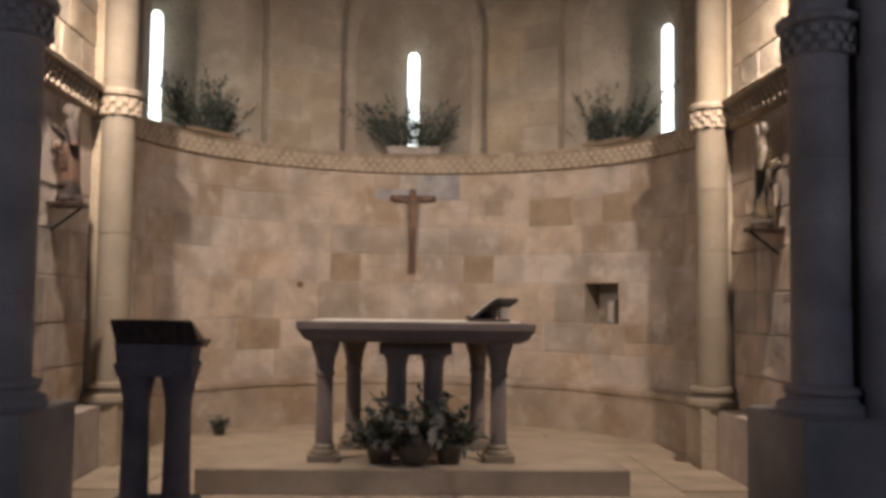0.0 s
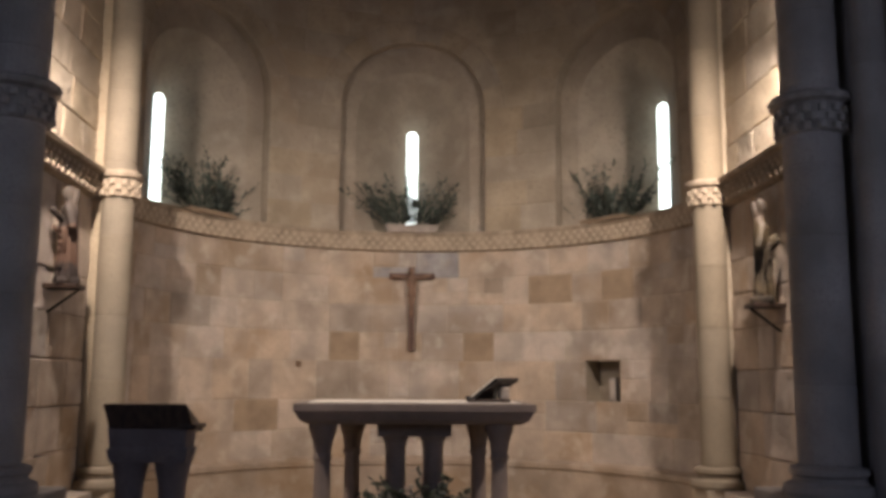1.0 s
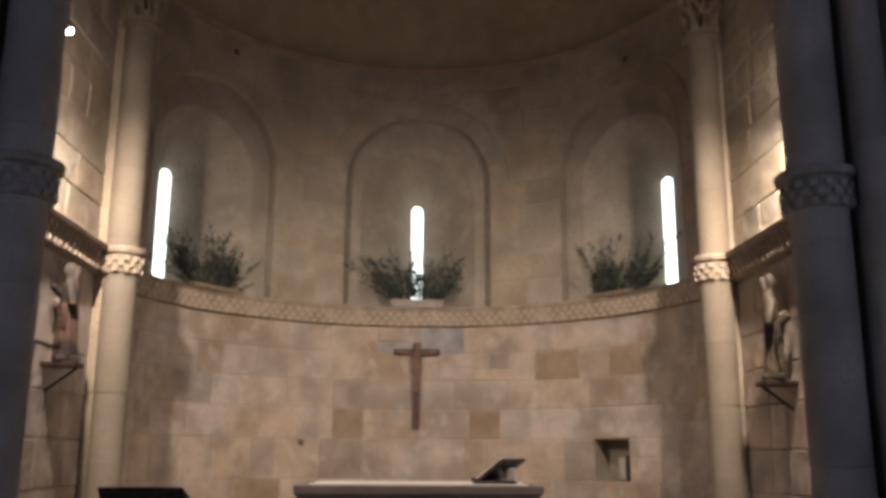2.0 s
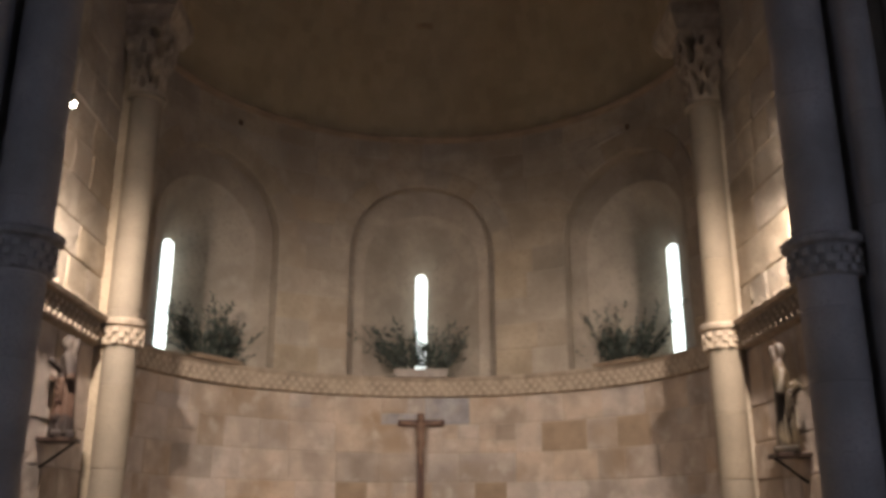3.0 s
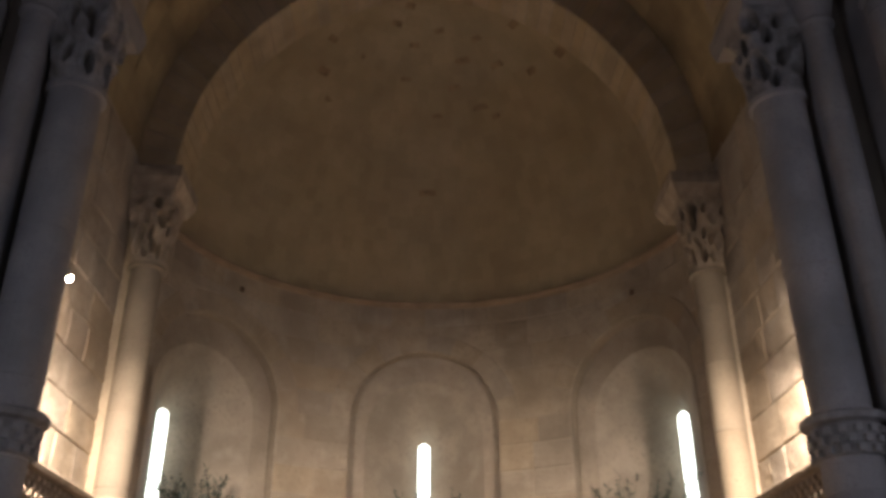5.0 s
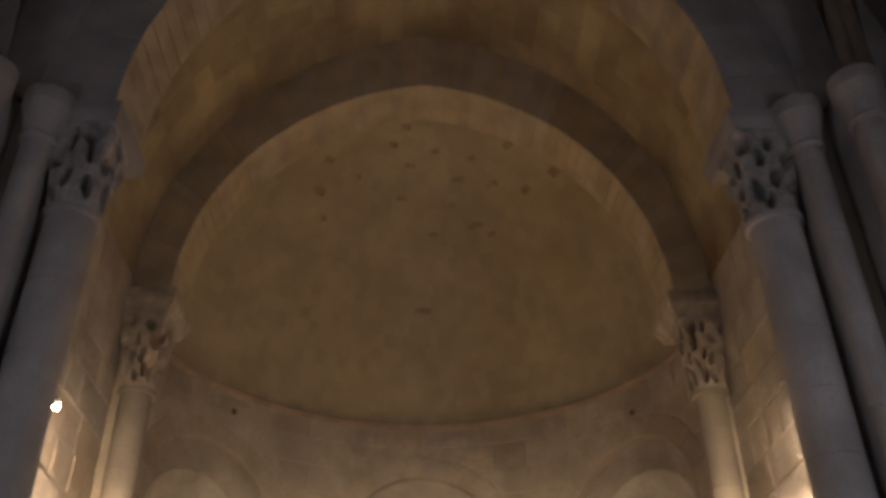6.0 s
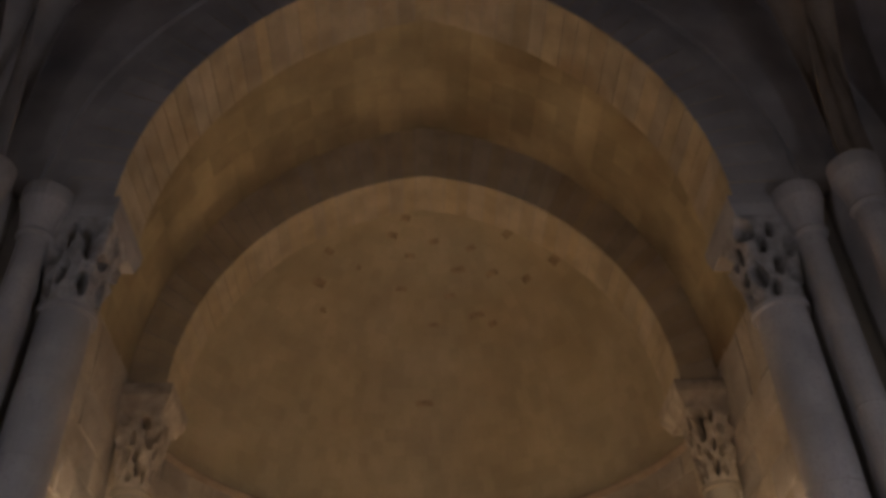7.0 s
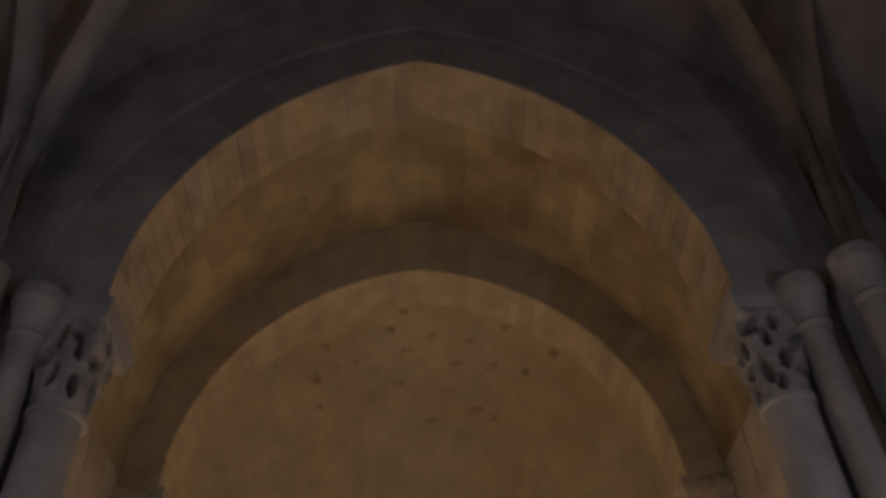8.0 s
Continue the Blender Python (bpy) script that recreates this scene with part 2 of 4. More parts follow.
def cuts(u0, u1, width, rng):
    """Joint positions between u0 and u1, about width apart, uneven."""
    n = max(1, round((u1 - u0) / width))
    return [u0] + [u0 + (u1 - u0) * (i + rng.uniform(-0.24, 0.24)) / n for i in range(1, n)] + [u1]


# ---- the place in numbers ----
YC, R = 8.08, 2.87            # apse centre and radius
SC0, SC1 = 2.965, 3.20        # string course
DOME_Z = 6.30                 # foot of the half dome
WALL_X = 2.80                 # chancel walls
ARCH_Y, ARCH_Y2, ARCH_BACK = 7.75, 8.10, 8.33  # arch before the apse
NEAR_Y, NEAR_Y2 = 5.55, 6.25  # arch between nave and chancel
APSE_ARCH = (2.42, 6.30, 2.73)
CHANCEL = (WALL_X, 6.45, 3.39)
NEAR_ARCH = (2.405, 6.66, 3.21)
OUTER_ARCH = (2.80, 6.66, 3.60)
NAVE_Z = -0.17                # nave floor, a step below the chancel

rng = random.Random(5)


def apse(u, v, d):
    """u metres along the apse wall from its middle, v height, d into the wall."""
    a = u / R
    return ((R + d) * math.sin(a), YC + (R + d) * math.cos(a), v)


# niches: angle from the axis; outer arch half width, springing
NICHES = [-53.8, 0.0, 53.8]
NW, NS = 0.90, 4.74           # outer arch
IW, IS = 0.68, 4.62           # splay's arch
SILL = SC1 + 0.02


def outline(v, w, spring):
    if v <= spring:
        return w
    h = w * w - (v - spring) ** 2
    return math.sqrt(h) if h > 0 else 0.0


FULL = R * math.pi / 2
wall_east = thing("wall_east", "curved apse wall of weathered sandstone ashlar", "wall", kind="structure")

# lower wall, with the aumbry left open
AUMBRY = (math.radians(43.0) * R, math.radians(52.0) * R, 1.205, 1.65)
LOWER = [0.50, 0.86, 1.205, 1.65, 1.99, 2.32, 2.65, SC0]
backing_v, backing_f = [], []


def backing(left, right, v0, v1, surface, depth=0.005, nu=6, nv=2):
    b0 = len(backing_v)
    for j in range(nv + 1):
        v = v0 + (v1 - v0) * j / nv
        for i in range(nu + 1):
            u = left(v) + (right(v) - left(v)) * i / nu
            backing_v.append(surface(u, v, depth))
    for j in range(nv):
        for i in range(nu):
            k = b0 + j * (nu + 1) + i
            backing_f.append((k, k + 1, k + nu + 2, k + nu + 1))


def const(x):
    return lambda v: x


stones = []
PATCHES = [(-17.5, 1.75, BROWN), (30.5, 2.5, BROWN), (37, 2.5, BROWN), (14.5, 1.75, BROWN), (-5, 2.8, TINTED), (4.5, 2.8, TINTED), (48, 2.5, BROWN), (-42, 1.0, BROWN)]
for row, (v0, v1) in enumerate(zip(LOWER, LOWER[1:])):
    spans = [(-FULL, FULL)]
    if (v0, v1) == AUMBRY[2:]:
        spans = [(-FULL, AUMBRY[0]), (AUMBRY[1], FULL)]
    for s0, s1 in spans:
        backing(const(s0), const(s1), v0, v1, apse, nu=40)
        us = cuts(s0, s1, rng.choice((0.42, 0.5, 0.56)), rng)
        for a, b in zip(us, us[1:]):
            mat = STONE
            for deg, z, m2 in PATCHES:
                if a <= math.radians(deg) * R <= b and v0 <= z <= v1:
                    mat = m2
            if b - a > 0.42 and rng.random() < 0.16:
                vm = v0 + (v1 - v0) * rng.uniform(0.4, 0.6)
                um2 = a + (b - a) * rng.uniform(0.35, 0.65)
                stones.append((apse, const(a), const(b), v0, vm, mat, 2, 1))
                stones.append((apse, const(a), const(um2), vm, v1, STONE, 2, 1))
                stones.append((apse, const(um2), const(b), vm, v1, STONE, 2, 1))
            else:
                stones.append((apse, const(a), const(b), v0, v1, mat, 2, 1))

# upper wall, stones cut round the three arched niches
RING = 0.25                   # voussoirs round each niche
UP = [SC1, 3.51, 3.82, 4.13, 4.44, NS, 5.04, 5.35, 5.66, 5.99, DOME_Z]
centres = [math.radians(a) * R for a in NICHES]
for v0, v1 in zip(UP, UP[1:]):
    edges = [const(-FULL)]
    cut = NW + RING if v0 >= NS else NW
    for c in centres:
        edges += [lambda v, c=c, w=cut: c - outline(v, w, NS), lambda v, c=c, w=cut: c + outline(v, w, NS)]
    edges.append(const(FULL))
    for k in range(0, len(edges), 2):
        le, ri = edges[k], edges[k + 1]
        backing(le, ri, v0, v1, apse, nu=14, nv=6)
        m = (v0 + v1) / 2
        us = cuts(le(m), ri(m), 0.46, rng)
        for q, (a, b) in enumerate(zip(us, us[1:])):
            lf = le if q == 0 else const(a)
            rf = ri if q == len(us) - 2 else const(b)
            if min(rf(v0) - lf(v0), rf(v1) - lf(v1)) < 0.05:
                continue
            stones.append((apse, lf, rf, v0, v1, UPPER, 2, 4 if q in (0, len(us) - 2) and v1 > NS else 1))

for c in centres:
    def round_arch(u, v, d, c=c):
        return apse(c + v * math.sin(u), NS + v * math.cos(u), d)

    half = math.pi / 2
    backing(const(-half), const(half), NW, NW + RING, round_arch, nu=40)
    us = cuts(-half, half, 0.31, rng)
    for a, b in zip(us, us[1:]):
        stones.append((round_arch, const(a), const(b), NW, NW + RING, UPPER, 2, 1))

# the niches: a shallow step, then a splay down to the slit
SLIT0, SLIT1, DEPTH = 3.42, 4.68, 0.75
SIDE0 = 3.30                  # the side slits reach lower
niche_v, niche_f = [], []


def arch_line(w, z0, spring, n=16):
    pts = [(w, z0), (w, (z0 + spring) / 2)]
    pts += [(w * math.cos(math.pi * i / n), spring + w * math.sin(math.pi * i / n)) for i in range(n + 1)]
    return pts + [(-w, (z0 + spring) / 2), (-w, z0)]


def slit_width(angle):
    return 0.080 if angle else 0.068


def niche(angle):
    a = math.radians(angle)
    sw = slit_width(angle)
    out = Vector((math.sin(a), math.cos(a), 0))
    along = Vector((math.cos(a), -math.sin(a), 0))
    mid = Vector((0, YC, 0))

    def flat(u, z, d):
        return mid + out * (R + d) + along * u + Vector((0, 0, z))

    def curved(u, z, d):
        return Vector(apse(u + a * R, z, d))

    rings = [[curved(u, z, 0.0) for u, z in arch_line(NW, SILL - 0.03, NS)],
             [curved(u, z, 0.16) for u, z in arch_line(NW, SILL - 0.03, NS)],
             [curved(u, z, 0.16) for u, z in arch_line(IW, SILL - 0.03, IS)],
             [flat(u, z, DEPTH) for u, z in arch_line(sw, SLIT0 if angle == 0 else SIDE0, SLIT1 - sw)],
             [flat(u, z, DEPTH + 0.14) for u, z in arch_line(sw, SLIT0 if angle == 0 else SIDE0, SLIT1 - sw)]]
    b0, n = len(niche_v), len(rings[0])
    for r in rings:
        niche_v.extend(r)
    for k in range(len(rings) - 1):
        for i in range(n):
            j = (i + 1) % n
            niche_f.append((b0 + k * n + i, b0 + k * n + j, b0 + (k + 1) * n + j, b0 + (k + 1) * n + i))
    return flat, curved


flats = [niche(a) for a in NICHES]
mesh_ob("niche_splay", niche_v, niche_f, UPPER, wall_east)

# aumbry recess
av, af = [], []
for d in (0.0, 0.30):
    for u, v in ((AUMBRY[0], AUMBRY[2]), (AUMBRY[1], AUMBRY[2]), (AUMBRY[1], AUMBRY[3]), (AUMBRY[0], AUMBRY[3])):
        av.append(apse(u, v, d))
af = [(0, 1, 5, 4), (1, 2, 6, 5), (2, 3, 7, 6), (3, 0, 4, 7), (4, 5, 6, 7)]
mesh_ob("recess", av, af, UPPER, wall_east)
mesh_ob("mortar_bed", backing_v, backing_f, MORTAR, wall_east)

# outer shell of the apse, so that the wall has its thickness
sv, sf = [], []
zs = [-0.1, 3.22, 4.9, 9.9]
shell_r = R + DEPTH + 0.16
angs = sorted(set([-90 + 3 * i for i in range(61)] + [a + s for a in NICHES for s in (-2.2, 2.2)]))
for a in angs:
    for z in zs:
        sv.append((shell_r * math.sin(radians(a)), YC + shell_r * math.cos(radians(a)), z))
for i in range(len(angs) - 1):
    for j in range(3):
        amid = (angs[i] + angs[i + 1]) / 2
        if j == 1 and any(abs(amid - a) < 2.2 for a in NICHES):
            continue
        k = i * 4 + j
        sf.append((k, k + 4, k + 5, k + 1))
mesh_ob("outer_face", sv, sf, MORTAR, wall_east)

# low plinth that runs round the foot of the apse
bm = bmesh.new()
PL = [(R + 0.02, 0.55), (R - 0.10, 0.525), (R - 0.13, 0.51), (R - 0.13, 0.46), (R - 0.10, 0.44), (R - 0.10, -0.02)]
grid = []
for i in range(61):
    a = radians(-90 + 3 * i)
    grid.append([bm.verts.new((r * math.sin(a), YC + r * math.cos(a), z)) for r, z in PL])
for p, q in zip(grid, grid[1:]):
    for i in range(len(PL) - 1):
        bm.faces.new((p[i], p[i + 1], q[i + 1], q[i]))
tagged(part("plinth", bm, STONE), "low curved sandstone plinth along the apse foot", "plinth", kind="structure")

# putlog holes and dark stones: raised plates, the holes' shade painted as dark colour
for deg, z in ((-48.5, 6.05), (55.5, 5.93), (-27.0, 1.60)):
    u = math.radians(deg) * R
    hv = [apse(u + du, z + dz, d) for d in (-0.010, 0.006) for du, dz in ((-0.035, -0.03), (0.03, -0.035), (0.035, 0.03), (-0.03, 0.035))]
    mesh_ob("putlog_plug", hv, [(0, 1, 2, 3), (4, 5, 6, 7), (0, 1, 5, 4), (1, 2, 6, 5), (2, 3, 7, 6), (3, 0, 4, 7)], HOLE_SHADE, wall_east)

# string course: a bed and three rows of staggered billets
string_course = thing("string_course", "carved sandstone string course with a checkered billet pattern", "moulding", kind="structure")


def plane_north(u, v, d):
    return (-WALL_X - d, u, v)


def plane_south(u, v, d):
    return (WALL_X + d, u, v)


def bed(surface, u0, u1, n, out=0.0):
    prof = [(0.02, SC0), (-0.055, SC0 + 0.015), (-0.055, SC1 - 0.05), (-0.115 - out, SC1 - 0.045), (-0.125 - out, SC1 - 0.01), (-0.12 - out, SC1), (0.02, SC1 + 0.012)]
    vs, fs = [], []
    for i in range(n + 1):
        for d, z in prof:
            vs.append(surface(u0 + (u1 - u0) * i / n, z, d))
    k = len(prof)
    for i in range(n):
        for j in range(k - 1):
            fs.append((i * k + j, (i + 1) * k + j, (i + 1) * k + j + 1, i * k + j + 1))
    mesh_ob("bed", vs, fs, CARVED, string_course)


bed(apse, -FULL, FULL, 60, -0.045)
bed(plane_north, NEAR_Y2 - 0.1, ARCH_Y + 0.1, 2, 0.025)
bed(plane_south, NEAR_Y2 - 0.1, ARCH_Y + 0.1, 2, 0.025)

bm = bmesh.new()
box(bm, -0.025, 0.025, -0.030, 0.030, -0.025, 0.025, bevel=0.011)
billet_mesh = bpy.data.meshes.new("billet")
bm.to_mesh(billet_mesh)
bm.free()
billet_mesh.materials.append(CARVED)


def billets(surface, u0, u1, pitch=0.104, depth=-0.038, reach=1.0):
    n = int((u1 - u0) / pitch)
    for row in range(3):
        for i in range(n):
            u = u0 + (i + 0.25 + 0.5 * (row % 2)) * pitch
            z = SC0 + 0.035 + row * 0.058
            p, q = Vector(surface(u, z, depth)), Vector(surface(u, z, 0.1))
            d = (q - p).normalized()
            ob = new("billet", billet_mesh)
            ob.parent = string_course
            ob.matrix_local = Matrix.Translation(p) @ pose(0, 0, 0, 0, 0, -math.degrees(math.atan2(d.x, d.y))) @ Matrix.Diagonal((1, reach, 1, 1))


billets(apse, -FULL + 0.1, FULL - 0.1)
billets(plane_north, NEAR_Y2, ARCH_Y, depth=-0.062, reach=1.5)
billets(plane_south, NEAR_Y2, ARCH_Y, depth=-0.062, reach=1.5)

# half dome over the apse, laid in rings of small stones
dv, df = [], []
DR = R + 0.06
rings_n = 28
for k in range(rings_n):
    e0, e1 = math.pi / 2 * k / rings_n, math.pi / 2 * (k + 1) / rings_n
    count = max(3, int(64 * math.cos((e0 + e1) / 2)))
    off = rng.uniform(0, 1)
    js = sorted([-math.pi / 2] + [-math.pi / 2 + math.pi * (i + off + rng.uniform(-0.2, 0.2)) / count for i in range(count)] + [math.pi / 2])
    for a0, a1 in zip(js, js[1:]):
        if a0 < -math.pi / 2 or a1 > math.pi / 2 or a1 - a0 < 0.004:
            continue
        d = rng.uniform(-0.004, 0.004)
        b0 = len(dv)
        steps = 4
        for ee in (e0, (e0 + e1) / 2, e1):
            for i in range(steps + 1):
                a = a0 + (a1 - a0) * i / steps
                rr = DR + d
                dv.append((rr * math.cos(ee) * math.sin(a), YC + rr * math.cos(ee) * math.cos(a), DOME_Z + 1.045 * rr * math.sin(ee)))
        for j in range(2):
            for i in range(steps):
                q = b0 + j * (steps + 1) + i
                df.append((q, q + 1, q + steps + 2, q + steps + 1))
dome_extra = []
for deg, el, wd, ht in ((-46, 52.4, 5, 2.2), (18.4, 61.3, 8, 1.8), (21, 49, 6, 1.6), (63, 52.5, 5, 2.6), (-18, 76.3, 10, 2), (-23.3, 70.8, 8, 1.8), (55, 64.6, 6, 2), (0.4, 28.7, 5, 1.6), (8, 70, 7, 1.6), (-8, 66, 6, 1.5), (34, 58, 6, 1.7), (12, 55, 5, 1.3), (-52, 60, 5, 1.6), (-38, 47, 4, 1.3), (4, 48, 4, 1.1), (30, 66, 6, 1.5), (-14, 82, 14, 1.6), (20, 80, 12, 1.4), (26, 46, 3, 1.5), (46.8, 53, 4, 2), (-10, 57, 5, 1.2), (-32, 60, 5, 1.4)):
    hv = []
    for rr in (DR - 0.003, DR + 0.01):
        for sa, se in ((-1, -1), (1, -0.8), (0.9, 1), (-1, 0.8)):
            a, ee = radians(deg + sa * wd / 2), radians(el + se * ht / 2)
            hv.append((rr * math.cos(ee) * math.sin(a), YC + rr * math.cos(ee) * math.cos(a), DOME_Z + 1.045 * rr * math.sin(ee)))
    dome_extra.append(hv)
b0 = len(dv)
for j in range(13):
    ee = math.pi / 2 * j / 12 * 0.999
    for i in range(33):
        a = -math.pi / 2 + math.pi * i / 32
        rr = DR + 0.025
        dv.append((rr * math.cos(ee) * math.sin(a), YC + rr * math.cos(ee) * math.cos(a), DOME_Z + 1.045 * rr * math.sin(ee)))
for j in range(12):
    for i in range(32):
        q = b0 + j * 33 + i
        df.append((q, q + 1, q + 34, q + 33))
tagged(mesh_ob("ceiling_half_dome", dv, df, DOME, smooth=False), "plain sandstone half dome over the apse, stained brown", "vault", kind="structure")
dome = bpy.data.objects["ceiling_half_dome"]
for hv in dome_extra:
    mesh_ob("dark_stone", hv, [(0, 1, 2, 3), (4, 5, 6, 7), (0, 1, 5, 4), (1, 2, 6, 5), (2, 3, 7, 6), (3, 0, 4, 7)], DOME_DARK, dome)
bm = bmesh.new()
prof = [(R + 0.02, DOME_Z - 0.075), (R - 0.02, DOME_Z - 0.07), (R - 0.05, DOME_Z - 0.03), (R - 0.055, DOME_Z - 0.004), (R - 0.04, DOME_Z + 0.006), (DR + 0.02, DOME_Z + 0.012)]
grid = []
for i in range(61):
    a = radians(-90 + 3 * i)
    grid.append([bm.verts.new((r * math.sin(a), YC + r * math.cos(a), z)) for r, z in prof])
for p, q in zip(grid, grid[1:]):
    for i in range(len(prof) - 1):
        bm.faces.new((p[i], p[i + 1], q[i + 1], q[i]))
tagged(part("trim_dome_foot", bm, BROWN), "thin stone ledge under the half dome", "moulding", kind="structure")


# ---- arches and vault ----
def arch_ring(name, label, spec_in, spec_out, y0, y1, mat, count, mortar, face=None):
    """Voussoirs with a face, a soffit and a back, each its own stone."""
    root = thing(name, label, "arch", kind="structure")
    n = 40
    pin, pout = pointed(*spec_in, n=n), pointed(*spec_out, n=n)

    def at(line, t):
        f = t * (len(line) - 1)
        i = min(int(f), len(line) - 2)
        k = f - i
        return (line[i][0] * (1 - k) + line[i + 1][0] * k, line[i][1] * (1 - k) + line[i + 1][1] * k)

    half = [(i + rng.uniform(-0.12, 0.12)) / count for i in range(1, count)]
    ts = [0.0] + half + [1.0]
    for t0, t1 in zip(ts, ts[1:]):
        g = 0.0006
        push = rng.uniform(0, 0.004)
        vs = []
        for t in (t0 + g, (t0 + t1) / 2, t1 - g):
            (xi, zi), (xo, zo) = at(pin, t), at(pout, t)
            nx, nz = xo - xi, zo - zi
            ln = math.hypot(nx, nz)
            nx, nz = nx / ln, nz / ln
            xi, zi = xi - nx * push, zi - nz * push
            c = 0.008
            vs += [(xi + nx * c, y0 - push, zi + nz * c), (xi, y0 + c, zi), (xi, y1 - c, zi), (xi + nx * c, y1 + push, zi + nz * c), (xo, y1 + push, zo), (xo, y0 - push, zo)]
        fs = []
        for k in (0, 6):
            for i in range(6):
                j = (i + 1) % 6
                fs.append((k + i, k + j, k + 6 + j, k + 6 + i))
        fs += [tuple(range(6)), tuple(range(12, 18))]
        stone = mesh_ob("voussoir", vs, fs, mat, root)
        # a greyer material on the front polygons imitates the cool light from the nave
        if face:
            stone.data.materials.append(face)
            for p in stone.data.polygons:
                p.material_index = int(p.normal.y < -0.8)
    vs, fs = [], []
    for (xi, zi), (xo, zo) in zip(pin, pout):
        ln = math.hypot(xo - xi, zo - zi)
        nx, nz = (xo - xi) / ln, (zo - zi) / ln
        for x, z, y in ((xi + nx * 0.006, zi + nz * 0.006, y0 + 0.006), (xi + nx * 0.006, zi + nz * 0.006, y1 - 0.006), (xo, zo, y1 - 0.006), (xo, zo, y0 + 0.006)):
            vs.append((x, y, z))
    for k in range(len(pin) - 1):
        for i in range(4):
            j = (i + 1) % 4
            fs.append((k * 4 + i, k * 4 + j, k * 4 + 4 + j, k * 4 + 4 + i))
    mesh_ob("mortar_bed", vs, fs, mortar, root)
    return root


arch_ring("apse_arch", "pointed sandstone arch before the apse", APSE_ARCH, (CHANCEL[0] + 0.1, CHANCEL[1] - 0.05, CHANCEL[2] + 0.25), ARCH_Y, ARCH_BACK, VOUSSOIR, 51, MORTAR)
# grey front, warm soffit: the difference in light is put into the two colours
arch_ring("chancel_arch", "pointed sandstone arch between nave and chancel", NEAR_ARCH, (OUTER_ARCH[0] + 0.06, OUTER_ARCH[1], OUTER_ARCH[2] + 0.06), NEAR_Y, NEAR_Y2, NEAR_VOUSSOIR, 47, MORTAR, face=NAVE)

# pointed barrel vault of the chancel
vv, vf = [], []
line = pointed(*CHANCEL, n=18)
rows_y = [NEAR_Y2 - 0.02, 6.55, 6.86, 7.14, 7.46, ARCH_Y + 0.02]
for y0, y1 in zip(rows_y, rows_y[1:]):
    for (x0, z0), (x1, z1) in zip(line, line[1:]):
        d = rng.uniform(0, 0.006)
        b0 = len(vv)
        g = 0.003
        for y in (y0 + g, y1 - g):
            for x, z in ((x0, z0), (x1, z1)):
                vv.append((x * (1 - d), y, z - d))
        vf.append((b0, b0 + 1, b0 + 3, b0 + 2))
b0 = len(vv)
for x, z in line:
    vv += [(x * 1.006, rows_y[0], z + 0.012), (x * 1.006, rows_y[-1], z + 0.012)]
for i in range(len(line) - 1):
    k = b0 + 2 * i
    vf.append((k, k + 1, k + 3, k + 2))
tagged(mesh_ob("ceiling_chancel_vault", vv, vf, SOFFIT), "pointed barrel vault of stained brown sandstone", "vault", kind="structure")

# chancel walls of ashlar
for name, surf, side in (("wall_north", plane_north, -1), ("wall_south", plane_south, 1)):
    root = thing(name, "straight chancel wall of sandstone ashlar", "wall", kind="structure")

    def hewn(u, v, d, surf=surf, side=side):
        """The wall's plane with the uneven face of hand-dressed stone."""
        rough = noise.noise((u * 7, v * 7, side)) * 0.011 + noise.noise((u * 17, v * 13, side + 4)) * 0.006
        return surf(u, v, d + (rough if d < 0 else 0.0))

    courses = [0.52]
    while courses[-1] < SC0 - 0.4:
        courses.append(courses[-1] + rng.uniform(0.29, 0.37))
    courses[-1] = SC0
    upper = [SC1]
    while upper[-1] < CHANCEL[1] - 0.4:
        upper.append(upper[-1] + rng.uniform(0.29, 0.37))
    upper[-1] = CHANCEL[1]
    for v0, v1 in [*zip(courses, courses[1:]), *zip(upper, upper[1:])]:
        us = cuts(NEAR_Y2 - 0.2, ARCH_Y + 0.12, rng.choice((0.38, 0.45, 0.55)), rng)
        for a, b in zip(us, us[1:]):
            vs, fs = block(hewn, const(a), const(b), v0, v1, proud=rng.uniform(0.002, 0.012), nu=5, nv=4)
            mesh_ob("ashlar_block", vs, fs, STONE if v0 < SC0 else UPPER, root, fix=True)
    bm = bmesh.new()
    box(bm, side * (WALL_X + 0.014), side * (WALL_X + 0.8), NEAR_Y2 - 0.3, ARCH_Y2 + 0.1, -0.1, 10.0)
    part("mortar_bed", bm, MORTAR, root)
    # stone bench along the wall
    bm = bmesh.new()
    box(bm, side * 2.60, side * (WALL_X + 0.02), NEAR_Y2 - 0.1, 7.70, 0.0, 0.52, bevel=0.012)
    tagged(part("stone_bench", bm, STONE), "worn sandstone bench built along the chancel wall", "bench", group="wall benches", kind="structure")
    # pier that carries the apse arch
    bm = bmesh.new()
    box(bm, side * 2.70, side * (WALL_X + 0.02), ARCH_Y + 0.10, ARCH_Y2 + 0.02, 0.52, 6.30, bevel=0.01)
    box(bm, side * 2.46, side * (WALL_X + 0.02), 7.70, ARCH_Y2 + 0.02, 0.0, 0.52, bevel=0.01)
    tagged(part("pier", bm, UPPER), "plain stone pier behind the engaged column", "pier", group="apse arch piers", kind="structure")
for surf, lf, rf, v0, v1, mat, nu, nv in stones:
    vs, fs = block(surf, lf, rf, v0, v1, proud=rng.uniform(0.0, 0.007), nu=nu, nv=nv)
    mesh_ob("ashlar_block", vs, fs, mat, wall_east)


